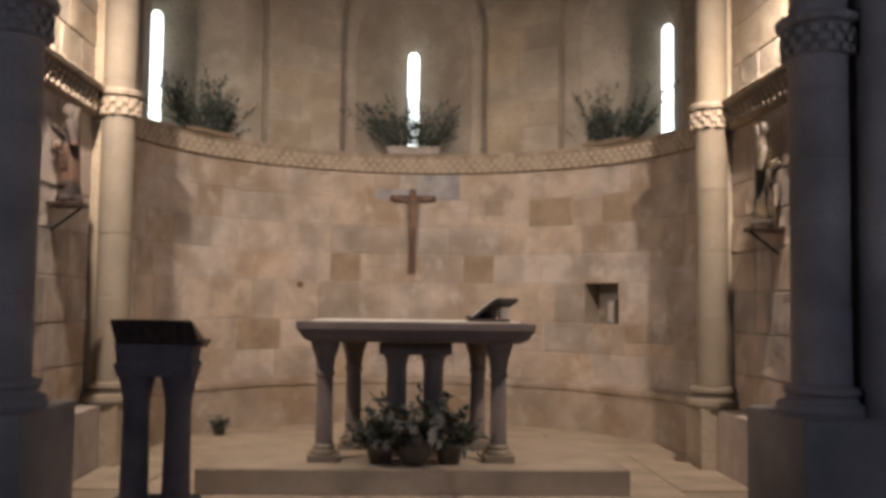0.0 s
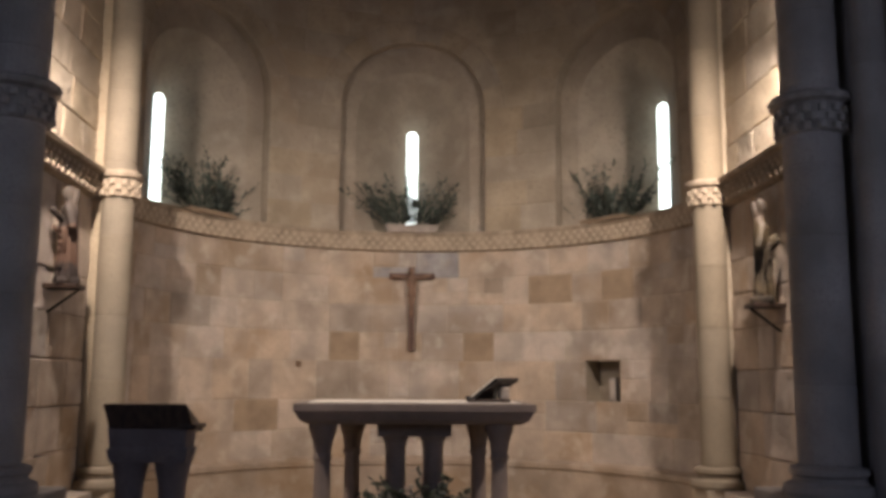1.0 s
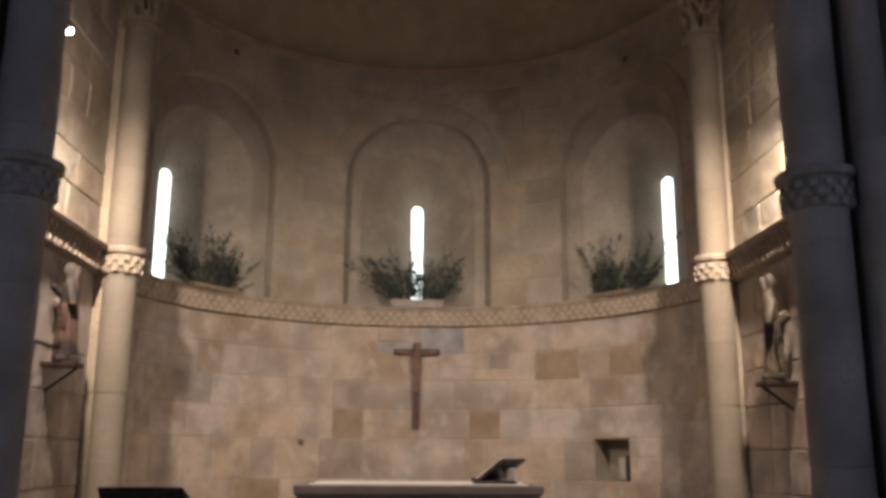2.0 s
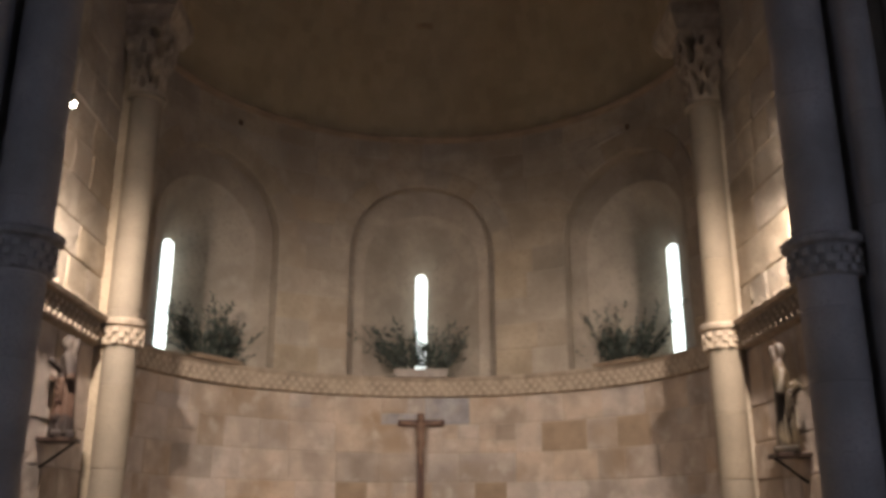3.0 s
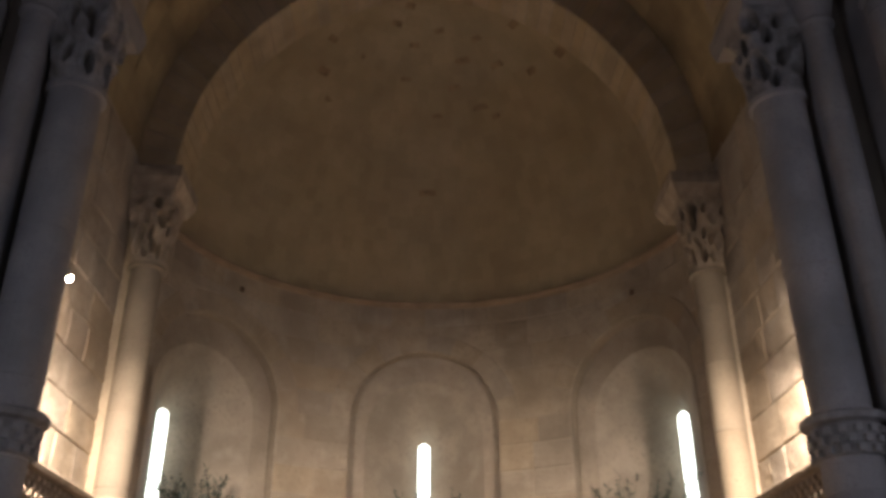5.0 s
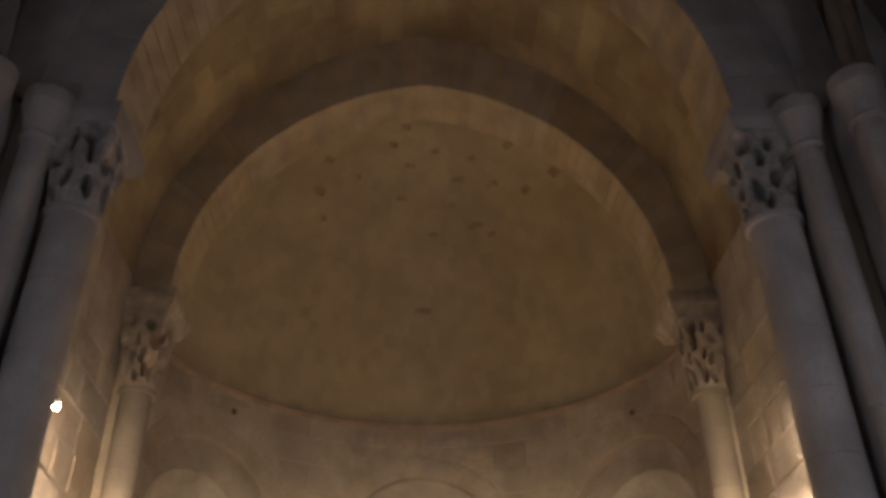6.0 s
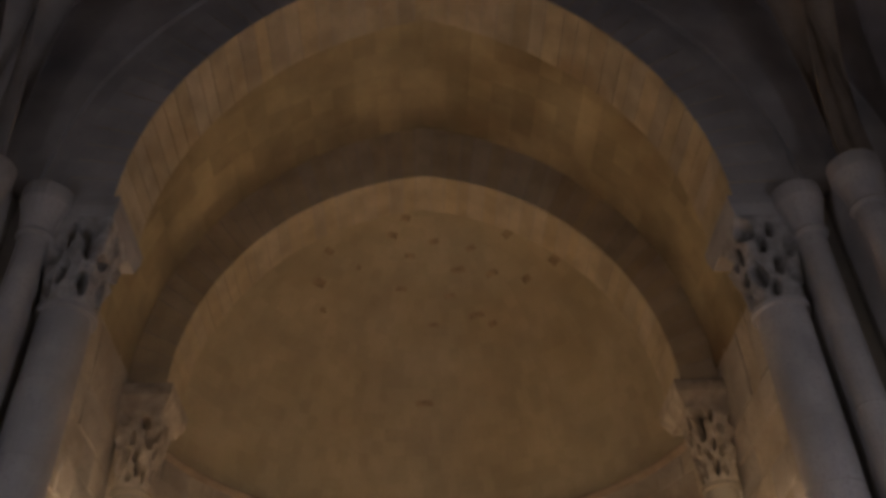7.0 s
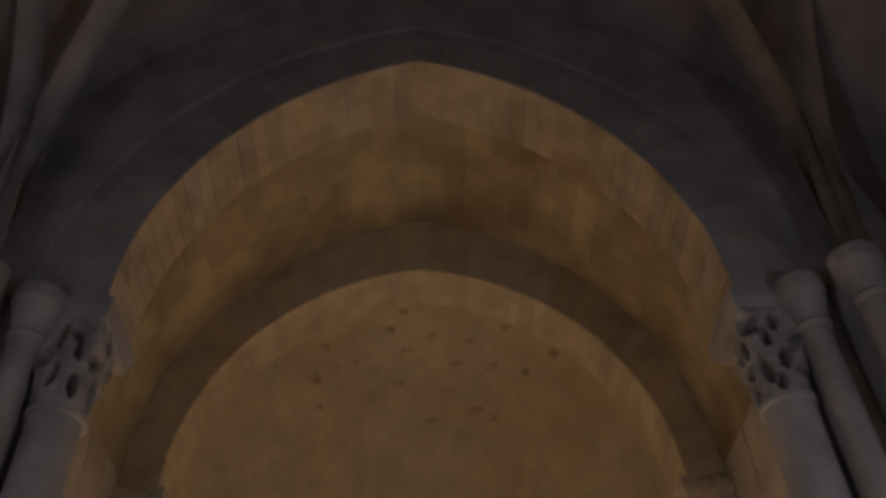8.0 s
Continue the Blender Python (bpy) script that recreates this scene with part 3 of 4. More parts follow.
# ---- columns ----
def carve(bm, cx, cy, r0, r1, z0, z1, seed, big=1.0, deep=0.15):
    """A capital: a block that widens upwards from the round, with deep drilled foliage."""
    rg = random.Random(seed)
    segs, rows = 112, 34
    holes = []
    for k in range(200):
        a, t = rg.uniform(0, 2 * math.pi), rg.uniform(0.10, 0.88)
        if all(math.hypot(1.35 * (((a - b + math.pi) % (2 * math.pi)) - math.pi), 2.4 * (t - u)) > 0.46 * big for b, u, *_ in holes):
            holes.append((a, t, rg.uniform(0.10, 0.20) * big, rg.uniform(0.05, 0.11) * big, rg.uniform(-0.8, 0.8)))
    rings = []
    for j in range(rows + 1):
        t = j / rows
        ring = []
        for i in range(segs):
            a = 2 * math.pi * i / segs
            ca, sa = math.cos(a), math.sin(a)
            sq = min(1 / max(abs(ca), abs(sa)), 1.34)
            f = min(1.0, t * 1.5) ** 1.2
            rr = r0 * (1 - t) + r1 * t
            rad = rr * ((1 - f) + f * sq)
            dip = 0.0
            for b, u, wa, wt, sl in holes:
                da = ((a - b + math.pi) % (2 * math.pi)) - math.pi
                dt = t - u - sl * da * 0.35
                q = (da / wa) ** 2 + (dt / wt) ** 2
                if q < 1.25:
                    dip = max(dip, min(1.0, (1.25 - q) / 0.45))
            p = Vector((ca * 3.2, sa * 3.2, t * 4.2)) * 1.5 + Vector((seed, 0, 0))
            edge = min(1.0, 8 * t, 8 * (1 - t))
            rad += (0.014 * noise.noise(p * 2.0) - deep * dip) * edge
            ring.append(bm.verts.new((cx + rad * ca, cy + rad * sa, z0 + (z1 - z0) * t)))
        rings.append(ring)
    for p, q in zip(rings, rings[1:]):
        for i in range(segs):
            j = (i + 1) % segs
            bm.faces.new((p[i], p[j], q[j], q[i]))
    bm.faces.new(rings[0])
    bm.faces.new(rings[-1])


def column(name, label, cx, cy, r, base_z, cap0, cap1, abacus, mat, group, ring=None, plinth=None, seed=1, drum=0.47, cap_r=None, ring_out=0.06):
    root = thing(name, label, "column", group=group, at=(0, 0, 0))
    z = base_z
    bm = bmesh.new()
    lathe(bm, [(r + 0.09, z), (r + 0.10, z + 0.03), (r + 0.09, z + 0.07), (r + 0.04, z + 0.09), (r + 0.035, z + 0.12), (r + 0.06, z + 0.14), (r + 0.055, z + 0.17), (r, z + 0.19)], cx, cy, 28)
    part("base", bm, mat, root, smooth=False)
    if plinth:
        bm = bmesh.new()
        box(bm, *plinth, bevel=0.015)
        part("pedestal", bm, mat, root)
    z += 0.19
    rg = random.Random(seed)
    while z < cap0 - 0.01:
        z1 = z + drum * rg.uniform(0.85, 1.15)
        if z1 > cap0 - 0.2:
            z1 = cap0
        bm = bmesh.new()
        rr = r + rg.uniform(-0.002, 0.002)
        lathe(bm, [(rr - 0.006, z), (rr, z + 0.007), (rr, z1 - 0.007), (rr - 0.006, z1)], cx, cy, 28)
        part("drum", bm, mat, root)
        z = z1
    bm = bmesh.new()
    lathe(bm, [(r, cap0 - 0.05), (r + 0.03, cap0 - 0.04), (r + 0.03, cap0), (r, cap0 + 0.01)], cx, cy, 28)
    part("neck_ring", bm, mat, root)
    bm = bmesh.new()
    carve(bm, cx, cy, r + 0.01, cap_r or r + 0.10, cap0, cap1, seed, 1.35 if mat is NAVE else 1.0)
    part("capital", bm, CARVED if mat is not NAVE else NAVE_CARVED, root, "deeply carved foliage capital")
    x0, x1, y0, y1, z0, z1 = abacus
    b = bmesh.new()
    s = 0.03 if mat is NAVE else 0.07
    lo = [(x0 + s, y0 + s), (x1 - s, y0 + s), (x1 - s, y1 - s), (x0 + s, y1 - s)]
    hi = [(x0, y0), (x1, y0), (x1, y1), (x0, y1)]
    zm = z0 + (z1 - z0) * 0.55
    lv = [b.verts.new((x, y, z0)) for x, y in lo]
    mv = [b.verts.new((x, y, zm)) for x, y in hi]
    hv = [b.verts.new((x, y, z1)) for x, y in hi]
    for p, q in ((lv, mv), (mv, hv)):
        for i in range(4):
            b.faces.new((p[i], p[(i + 1) % 4], q[(i + 1) % 4], q[i]))
    b.faces.new(lv)
    b.faces.new(hv)
    part("abacus", b, mat if mat is NAVE else CARVED, root)
    if ring:
        bm = bmesh.new()
        z0, z1 = ring
        o = ring_out
        lathe(bm, [(r, z0), (r + 0.02, z0 + 0.01), (r + 0.025, z1 - 0.07), (r + o, z1 - 0.055), (r + o + 0.008, z1 - 0.02), (r + o - 0.01, z1), (r, z1 + 0.01)], cx, cy, 28)
        collar = part("collar", bm, CARVED if mat is not NAVE else NAVE_CARVED, root, "moulded collar with checkered billets")
        me = bpy.data.meshes.new("billet")
        bb = bmesh.new()
        box(bb, -0.022, 0.022, -0.03, 0.03, -0.024, 0.024, bevel=0.006)
        bb.to_mesh(me)
        bb.free()
        me.materials.append(CARVED if mat is not NAVE else NAVE_CARVED)
        n = max(10, int(2 * math.pi * (r + 0.03) / 0.09))
        for row in range(3):
            for i in range(n):
                a = 360 * (i + 0.5 * (row % 2)) / n
                ob = new("billet", me)
                ob.parent = collar
                ob.matrix_local = pose(cx, cy, z0 + 0.035 + row * (z1 - z0 - 0.09) / 3, 0, 0, a) @ pose(r + 0.022, 0, 0, 0, 0, 90)
    return root


NAVE_CARVED = material("grey_carved_stone", (0.32, 0.29, 0.26), spread=0.18, scale=9.0)
for side in (-1, 1):
    xs = sorted((side * 2.33, side * 2.84))
    column("engaged_column", "slender sandstone column carrying the apse arch, carved capital", side * 2.63 + (0.04 if side < 0 else 0.0), 7.90, 0.142, 0.52, 5.32, 6.03,
           (xs[0], xs[1], 7.66, 8.34, 6.03, 6.30), DRUM, "apse arch columns", ring=(SC0, SC1), seed=3 + side, cap_r=0.215, drum=0.62)
    nx = -2.595 if side < 0 else 2.60
    xs = sorted((nx - side * 0.245, nx + side * 0.245))
    px = sorted((side * 2.30, side * 3.0))
    column("nave_column", "tall grey stone half column of the chancel arch, carved capital", nx, 5.76, 0.187, 0.72, 5.71, 6.46,
           (xs[0], xs[1], 5.52, 6.26, 6.46, 6.66), NAVE, "chancel arch columns", ring=(3.03, 3.30), plinth=(px[0], px[1], 5.36, 6.27, NAVE_Z, 0.72),
           seed=11 + side, cap_r=0.235, drum=0.5, ring_out=0.075)
    # stepped pier behind the nave column
    bm = bmesh.new()
    box(bm, side * 2.72, side * 3.9, 5.80, NEAR_Y2, NAVE_Z, 6.66, bevel=0.02)
    box(bm, side * 2.81, side * 3.9, 5.60, 5.84, NAVE_Z, 6.66, bevel=0.02)
    box(bm, side * 3.14, side * 4.3, 5.26, 5.60, NAVE_Z, 6.66, bevel=0.02)
    tagged(part("stepped_pier", bm, NAVE), "stepped grey stone pier of the chancel arch", "pier", group="chancel arch piers", kind="structure")
    for q, (cx, cy, rr) in enumerate(((2.885, 5.52, 0.108), (3.22, 5.20, 0.11))):
        root = thing("slender_shaft", "slender grey stone shaft in the corner of the pier", "shaft", group="pier shafts")
        z = 0.15
        bm = bmesh.new()
        lathe(bm, [(rr + 0.07, NAVE_Z), (rr + 0.07, 0.05), (rr + 0.04, 0.1), (rr, 0.15)], side * cx, cy, 20)
        part("base", bm, NAVE, root)
        while z < 6.2:
            z1 = min(6.21, z + 0.66)
            bm = bmesh.new()
            lathe(bm, [(rr - 0.005, z), (rr, z + 0.006), (rr, z1 - 0.006), (rr - 0.005, z1)], side * cx, cy, 20)
            part("drum", bm, NAVE, root)
            z = z1
        bm = bmesh.new()
        lathe(bm, [(rr, 6.21), (rr + 0.03, 6.23), (rr + 0.01, 6.27), (rr + 0.05, 6.45), (rr + 0.07, 6.51), (rr + 0.08, 6.53), (rr + 0.08, 6.66), (rr, 6.66)], side * cx, cy, 20)
        part("capital", bm, NAVE, root)

# wall over the chancel arch and the outer order
def wall_over(name, label, spec, y0, y1, x_out, z_top, mat):
    line = pointed(*spec, n=30)
    vs, fs = [], []
    for x, z in line:
        vs += [(x, y0, z), (x * x_out / spec[0], y0, z_top), (x, y1, z), (x * x_out / spec[0], y1, z_top)]
    for end, sx in ((0, 1), (4 * (len(line) - 1), -1)):
        k = len(vs)
        vs += [(sx * x_out, y0, spec[1]), (sx * x_out, y1, spec[1])]
        fs += [(end, k, end + 1), (end + 2, k + 1, end + 3)]
    for i in range(len(line) - 1):
        a, b = 4 * i, 4 * i + 4
        fs += [(a, b, b + 1, a + 1), (a + 2, a + 3, b + 3, b + 2), (a, a + 2, b + 2, b)]
    return tagged(mesh_ob(name, vs, fs, mat), label, "wall", kind="structure")


wall_over("wall_over_chancel_arch", "grey stone wall above the chancel arch", OUTER_ARCH, NEAR_Y, NEAR_Y2 - 0.1, 4.3, 12.0, NAVE)
wall_over("wall_rib", "grey stone wall rib framing the chancel arch", (3.0, 6.66, 3.80), 5.50, NEAR_Y, 4.35, 12.0, NAVE)

# nave shell round the camera
floor_bm = bmesh.new()
box(floor_bm, -4.6, 4.6, 5.3, 11.8, -0.3, 0.0)
box(floor_bm, -4.6, 4.6, -6.8, 5.3, -0.4, NAVE_Z)
floor = tagged(part("floor", floor_bm, PAVING), "pale worn stone paving of the church", "floor", kind="structure")
slab_bm = bmesh.new()
box(slab_bm, -0.283, 0.283, -0.283, 0.283, 0.0, 0.012, bevel=0.005)
slab_mesh = bpy.data.meshes.new("paving_slab")
slab_bm.to_mesh(slab_mesh)
slab_bm.free()
slab_mesh.materials.append(PAVING)
for i in range(9):
    for j in range(9):
        x, y = (i - 4) * 0.575, 5.75 + j * 0.575 + (0.0 if i % 2 else 0.22)
        if abs(x) > 2.4 or (y > YC - 0.1 and math.hypot(x, y - YC) > R - 0.45) or (y < 6.6 and abs(x) > 1.9):
            continue
        slab = new("paving_slab", slab_mesh)
        slab.parent = floor
        slab.location = (x, y, 0.0)
for side, name in ((-1, "wall_nave_north"), (1, "wall_nave_south")):
    bm = bmesh.new()
    for y0, y1, z0, z1 in ((-6.2, 1.4, -0.3, 12.0), (2.4, 5.7, -0.3, 12.0), (1.4, 2.4, -0.3, 1.9), (1.4, 2.4, 3.9, 12.0)):
        box(bm, side * 3.9, side * 4.6, y0, y1, z0, z1)
    tagged(part(name, bm, NAVE), "grey stone nave wall", "wall", kind="structure")
bm = bmesh.new()
for x0, x1, z0, z1 in ((-4.6, -1.1, -0.3, 12), (1.1, 4.6, -0.3, 12), (-1.1, 1.1, -0.3, 2.7), (-1.1, 1.1, 6.3, 12)):
    box(bm, x0, x1, -6.6, -6.0, z0, z1)
tagged(part("wall_west", bm, NAVE), "grey stone west wall with a tall window opening", "wall", kind="structure")
line = pointed(3.92, 6.7, 4.5, n=20)
vs = [(x, y, z) for x, z in line for y in (-6.2, 5.5)]
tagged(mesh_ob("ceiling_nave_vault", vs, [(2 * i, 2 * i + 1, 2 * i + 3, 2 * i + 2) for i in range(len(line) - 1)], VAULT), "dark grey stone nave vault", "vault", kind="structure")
for side in (-1, 1):
    # diagonal ribs that rise from the outer shafts
    for q, (tx, ty) in enumerate(((0.0, 1.3), (side * 2.9, 0.6))):
        vs, fs = [], []
        foot = Vector((side * 3.27, 5.16, 6.64))
        top = Vector((tx, ty, 10.9 if q == 0 else 10.3))
        n = 18
        prev = None
        for i in range(n + 1):
            s = i / n
            ang = s * math.pi / 2
            p = Vector((foot.x + (top.x - foot.x) * (1 - math.cos(ang)), foot.y + (top.y - foot.y) * (1 - math.cos(ang)), foot.z + (top.z - foot.z) * math.sin(ang)))
            d = Vector((top.x - foot.x, top.y - foot.y, 0)).normalized()
            w = Vector((-d.y, d.x, 0))
            up = (d * math.cos(ang) * -1 + Vector((0, 0, -1)) * math.sin(ang)) * -1
            for du, dw in ((0, -0.12), (-0.10, -0.10), (-0.17, 0.0), (-0.10, 0.10), (0, 0.12)):
                vs.append(p + w * dw + up * du + Vector((0, 0, 0)))
        for i in range(n):
            for j in range(4):
                a = i * 5 + j
                fs.append((a, a + 1, a + 6, a + 5))
        # right ribs are coloured dimmer and warmer than the left to imitate their light
        tagged(mesh_ob("vault_rib", vs, fs, NAVE if side < 0 else DIM_RIB, smooth=True), "moulded grey stone vault rib", "rib", group="nave vault ribs", kind="structure")

# windows
for k, (flat, curved) in enumerate(flats):
    root = thing("window_%d" % (k + 1), "narrow round-headed slit window full of white daylight", "window", kind="structure")
    pts = [flat(u, z, DEPTH + 0.012) for u, z in arch_line(slit_width(NICHES[k]), SLIT0 if NICHES[k] == 0 else SIDE0, SLIT1 - slit_width(NICHES[k]))]
    mesh_ob("pane", pts, [tuple(range(len(pts)))], DAY, root, "white glowing pane")


# ---- furniture of the chancel ----
bm = bmesh.new()
box(bm, -1.575, 1.575, 6.62, 8.25, 0.0, 0.20, bevel=0.012)
tagged(part("altar_step", bm, PAVING), "broad low stone step under the altar", "step", kind="structure")


def colonnette(parent, x, y, z0, z1, r, name="leg"):
    h = z1 - z0
    bm = bmesh.new()
    lathe(bm, [(r * 0.98, z0 + 0.10), (r * 1.0, z0 + 0.13), (r * 0.92, z0 + h * 0.70), (r * 1.1, z0 + h * 0.71), (r * 1.1, z0 + h * 0.74), (r * 0.95, z0 + h * 0.76),
               (r * 1.15, z0 + h * 0.86), (r * 1.62, z0 + h * 0.96), (r * 1.70, z1)], x, y, 20)
    leg = part(name, bm, ALTAR, parent)
    bm = bmesh.new()
    box(bm, x - r * 1.75, x + r * 1.75, y - r * 1.75, y + r * 1.75, z0, z0 + 0.055, bevel=0.006)
    lathe(bm, [(r * 1.55, z0 + 0.05), (r * 1.6, z0 + 0.07), (r * 1.25, z0 + 0.095), (r * 1.3, z0 + 0.11), (r, z0 + 0.13)], x, y, 20)
    part("foot", bm, DRUM, leg, "pale moulded stone foot")
    return leg


AY = -0.10
altar = thing("altar", "stone altar table on colonnettes, standing on the step", "altar")
bm = bmesh.new()
lo, hi = 1.097, 1.254
for prof in ([(0.79, 6.99, 7.81, lo), (0.852, 6.945, 7.855, lo + 0.03), (0.881, 6.915, 7.885, lo + 0.085), (0.898, 6.90, 7.90, lo + 0.10), (0.898, 6.90, 7.90, hi - 0.008), (0.891, 6.907, 7.893, hi)],):
    rings = [[bm.verts.new(p) for p in ((-w, y0 + AY, z), (w, y0 + AY, z), (w, y1 + AY, z), (-w, y1 + AY, z))] for w, y0, y1, z in prof]
    for p, q in zip(rings, rings[1:]):
        for i in range(4):
            bm.faces.new((p[i], p[(i + 1) % 4], q[(i + 1) % 4], q[i]))
    bm.faces.new(rings[0])
    bm.faces.new(rings[-1])
part("tabletop", bm, ALTAR, altar, "thick stone slab with a hollow moulded edge")
for x, y in ((-0.69, 7.09), (0.64, 7.09), (-0.50, 7.68), (0.53, 7.68)):
    colonnette(altar, x, y + AY, 0.20, lo, 0.066)
for x in (-0.145, 0.145):
    bm = bmesh.new()
    lathe(bm, [(0.115, 0.20), (0.12, 0.25), (0.09, 0.29), (0.082, 0.32), (0.078, 0.90), (0.09, 0.96), (0.115, 1.0)], x, 7.30 + AY, 20)
    part("central_leg", bm, ALTAR, altar)
bm = bmesh.new()
box(bm, -0.285, 0.285, 7.17 + AY, 7.43 + AY, 0.995, lo + 0.01, bevel=0.01)
part("lintel", bm, ALTAR, altar)

# altar cloth runner, pale strip on the slab
bm = bmesh.new()
box(bm, -0.80, 0.80, 7.0 + AY, 7.86 + AY, hi, hi + 0.006, bevel=0.002)
tagged(part("altar_cloth", bm, PAPER), "thin off-white cloth lying on the altar", "cloth")

stand = thing("book_stand", "dark wooden missal stand with an open book on the altar", "book stand")
bm = bmesh.new()
box(bm, 0.41, 0.73, 7.10 + AY, 7.36 + AY, hi + 0.006, hi + 0.028, bevel=0.004)
part("base", bm, DARK_WOOD, stand)
c35, s35 = math.cos(radians(35)), math.sin(radians(35))
tilt = Matrix(((-0.555, 0.83 * c35, -0.83 * s35, 0.62), (-0.83, -0.555 * c35, 0.555 * s35, 7.265 + AY), (0.0, s35, c35, hi + 0.10), (0, 0, 0, 1)))
bm = bmesh.new()
box(bm, -0.18, 0.18, -0.15, 0.15, -0.012, 0.012, bevel=0.005, m=tilt)
box(bm, -0.18, 0.18, -0.165, -0.145, -0.012, 0.045, bevel=0.005, m=tilt)
part("board", bm, LEATHER, stand, "dark tilted board with a low lip")
bm = bmesh.new()
for sx in (-1, 1):
    box(bm, sx * 0.006, sx * 0.155, -0.135, 0.125, 0.013, 0.032, bevel=0.006, m=tilt)
part("book", bm, PAPER, stand, "open book with pale pages")
bm = bmesh.new()
box(bm, 0.655, 0.735, 7.22 + AY, 7.30 + AY, hi + 0.026, hi + 0.12, bevel=0.01)
part("prop", bm, BOX, stand)

lectern = thing("lectern", "grey stone lectern on twin columns with a dark slanted desk", "lectern")
LX, LY = -1.70, 6.05
for dx in (-0.135, 0.135):
    bm = bmesh.new()
    r = 0.088
    lathe(bm, [(r * 1.25, 0.10), (r * 1.05, 0.14), (r * 1.02, 0.2), (r * 0.93, 0.66), (r * 1.0, 0.76), (r * 1.28, 0.88), (r * 1.52, 0.97)], LX + dx, LY, 24)
    part("leg", bm, GREY_STONE, lectern)
bm = bmesh.new()
box(bm, LX - 0.27, LX + 0.27, LY - 0.15, LY + 0.15, 0.0, 0.11, bevel=0.012)
part("base", bm, GREY_STONE, lectern)
bm = bmesh.new()
rings = []
for w, d, z in ((0.235, 0.115, 0.90), (0.255, 0.13, 0.98), (0.235, 0.125, 1.00), (0.25, 0.14, 1.12)):
    rings.append([bm.verts.new((LX + sx * w, LY + sy * d, z)) for sx, sy in ((-1, -1), (1, -1), (1, 1), (-1, 1))])
for p, q in zip(rings, rings[1:]):
    for i in range(4):
        bm.faces.new((p[i], p[(i + 1) % 4], q[(i + 1) % 4], q[i]))
bm.faces.new(rings[0])
bm.faces.new(rings[-1])
part("capital", bm, GREY_STONE, lectern)
bm = bmesh.new()
vsd = [(-0.235, -0.155, 1.115), (0.285, -0.155, 1.115), (0.285, 0.19, 1.08), (-0.235, 0.19, 1.08), (-0.27, -0.20, 1.272), (0.25, -0.20, 1.272), (0.25, 0.22, 1.13), (-0.27, 0.22, 1.13)]
vb = [bm.verts.new((LX + x, LY + y, z)) for x, y, z in vsd]
for f in ((0, 1, 2, 3), (4, 5, 6, 7), (0, 1, 5, 4), (1, 2, 6, 5), (2, 3, 7, 6), (3, 0, 4, 7)):
    bm.faces.new([vb[i] for i in f])
bmesh.ops.bevel(bm, geom=bm.edges[:], offset=0.008, segments=2, affect='EDGES')
part("desk", bm, DARK_WOOD, lectern, "dark slanted wooden desk")
bm = bmesh.new()
box(bm, LX + 0.19, LX + 0.31, LY - 0.17, LY + 0.12, 1.11, 1.14, bevel=0.006)
part("ledge", bm, DARK_WOOD, lectern)

# crucifix on the apse wall
WY = YC + R
crucifix = thing("crucifix", "dark wooden crucifix hanging on the apse wall", "crucifix")
bm = bmesh.new()
box(bm, -0.035, 0.04, WY - 0.06, WY - 0.018, 1.765, 2.775, bevel=0.006)
part("upright", bm, CROSS_WOOD, crucifix)
bm = bmesh.new()
box(bm, -0.268, 0.282, WY - 0.064, WY - 0.02, 2.63, 2.70, bevel=0.006)
part("crossbeam", bm, CROSS_WOOD, crucifix)
bm = bmesh.new()
lathe(bm, [(0.012, 2.17), (0.022, 2.22), (0.034, 2.34), (0.055, 2.43), (0.042, 2.50), (0.058, 2.60), (0.04, 2.655), (0.018, 2.665), (0.034, 2.695), (0.036, 2.735), (0.012, 2.765)], 0.002, WY - 0.09, 14)
for sx in (-1, 1):
    box(bm, -0.105, 0.105, -0.016, 0.016, -0.016, 0.016, bevel=0.006, m=pose(0.002 + sx * 0.125, WY - 0.085, 2.65, 0, -sx * 10, 0))
part("carved_figure", bm, CORPUS, crucifix, "small plain carved figure", smooth=True)


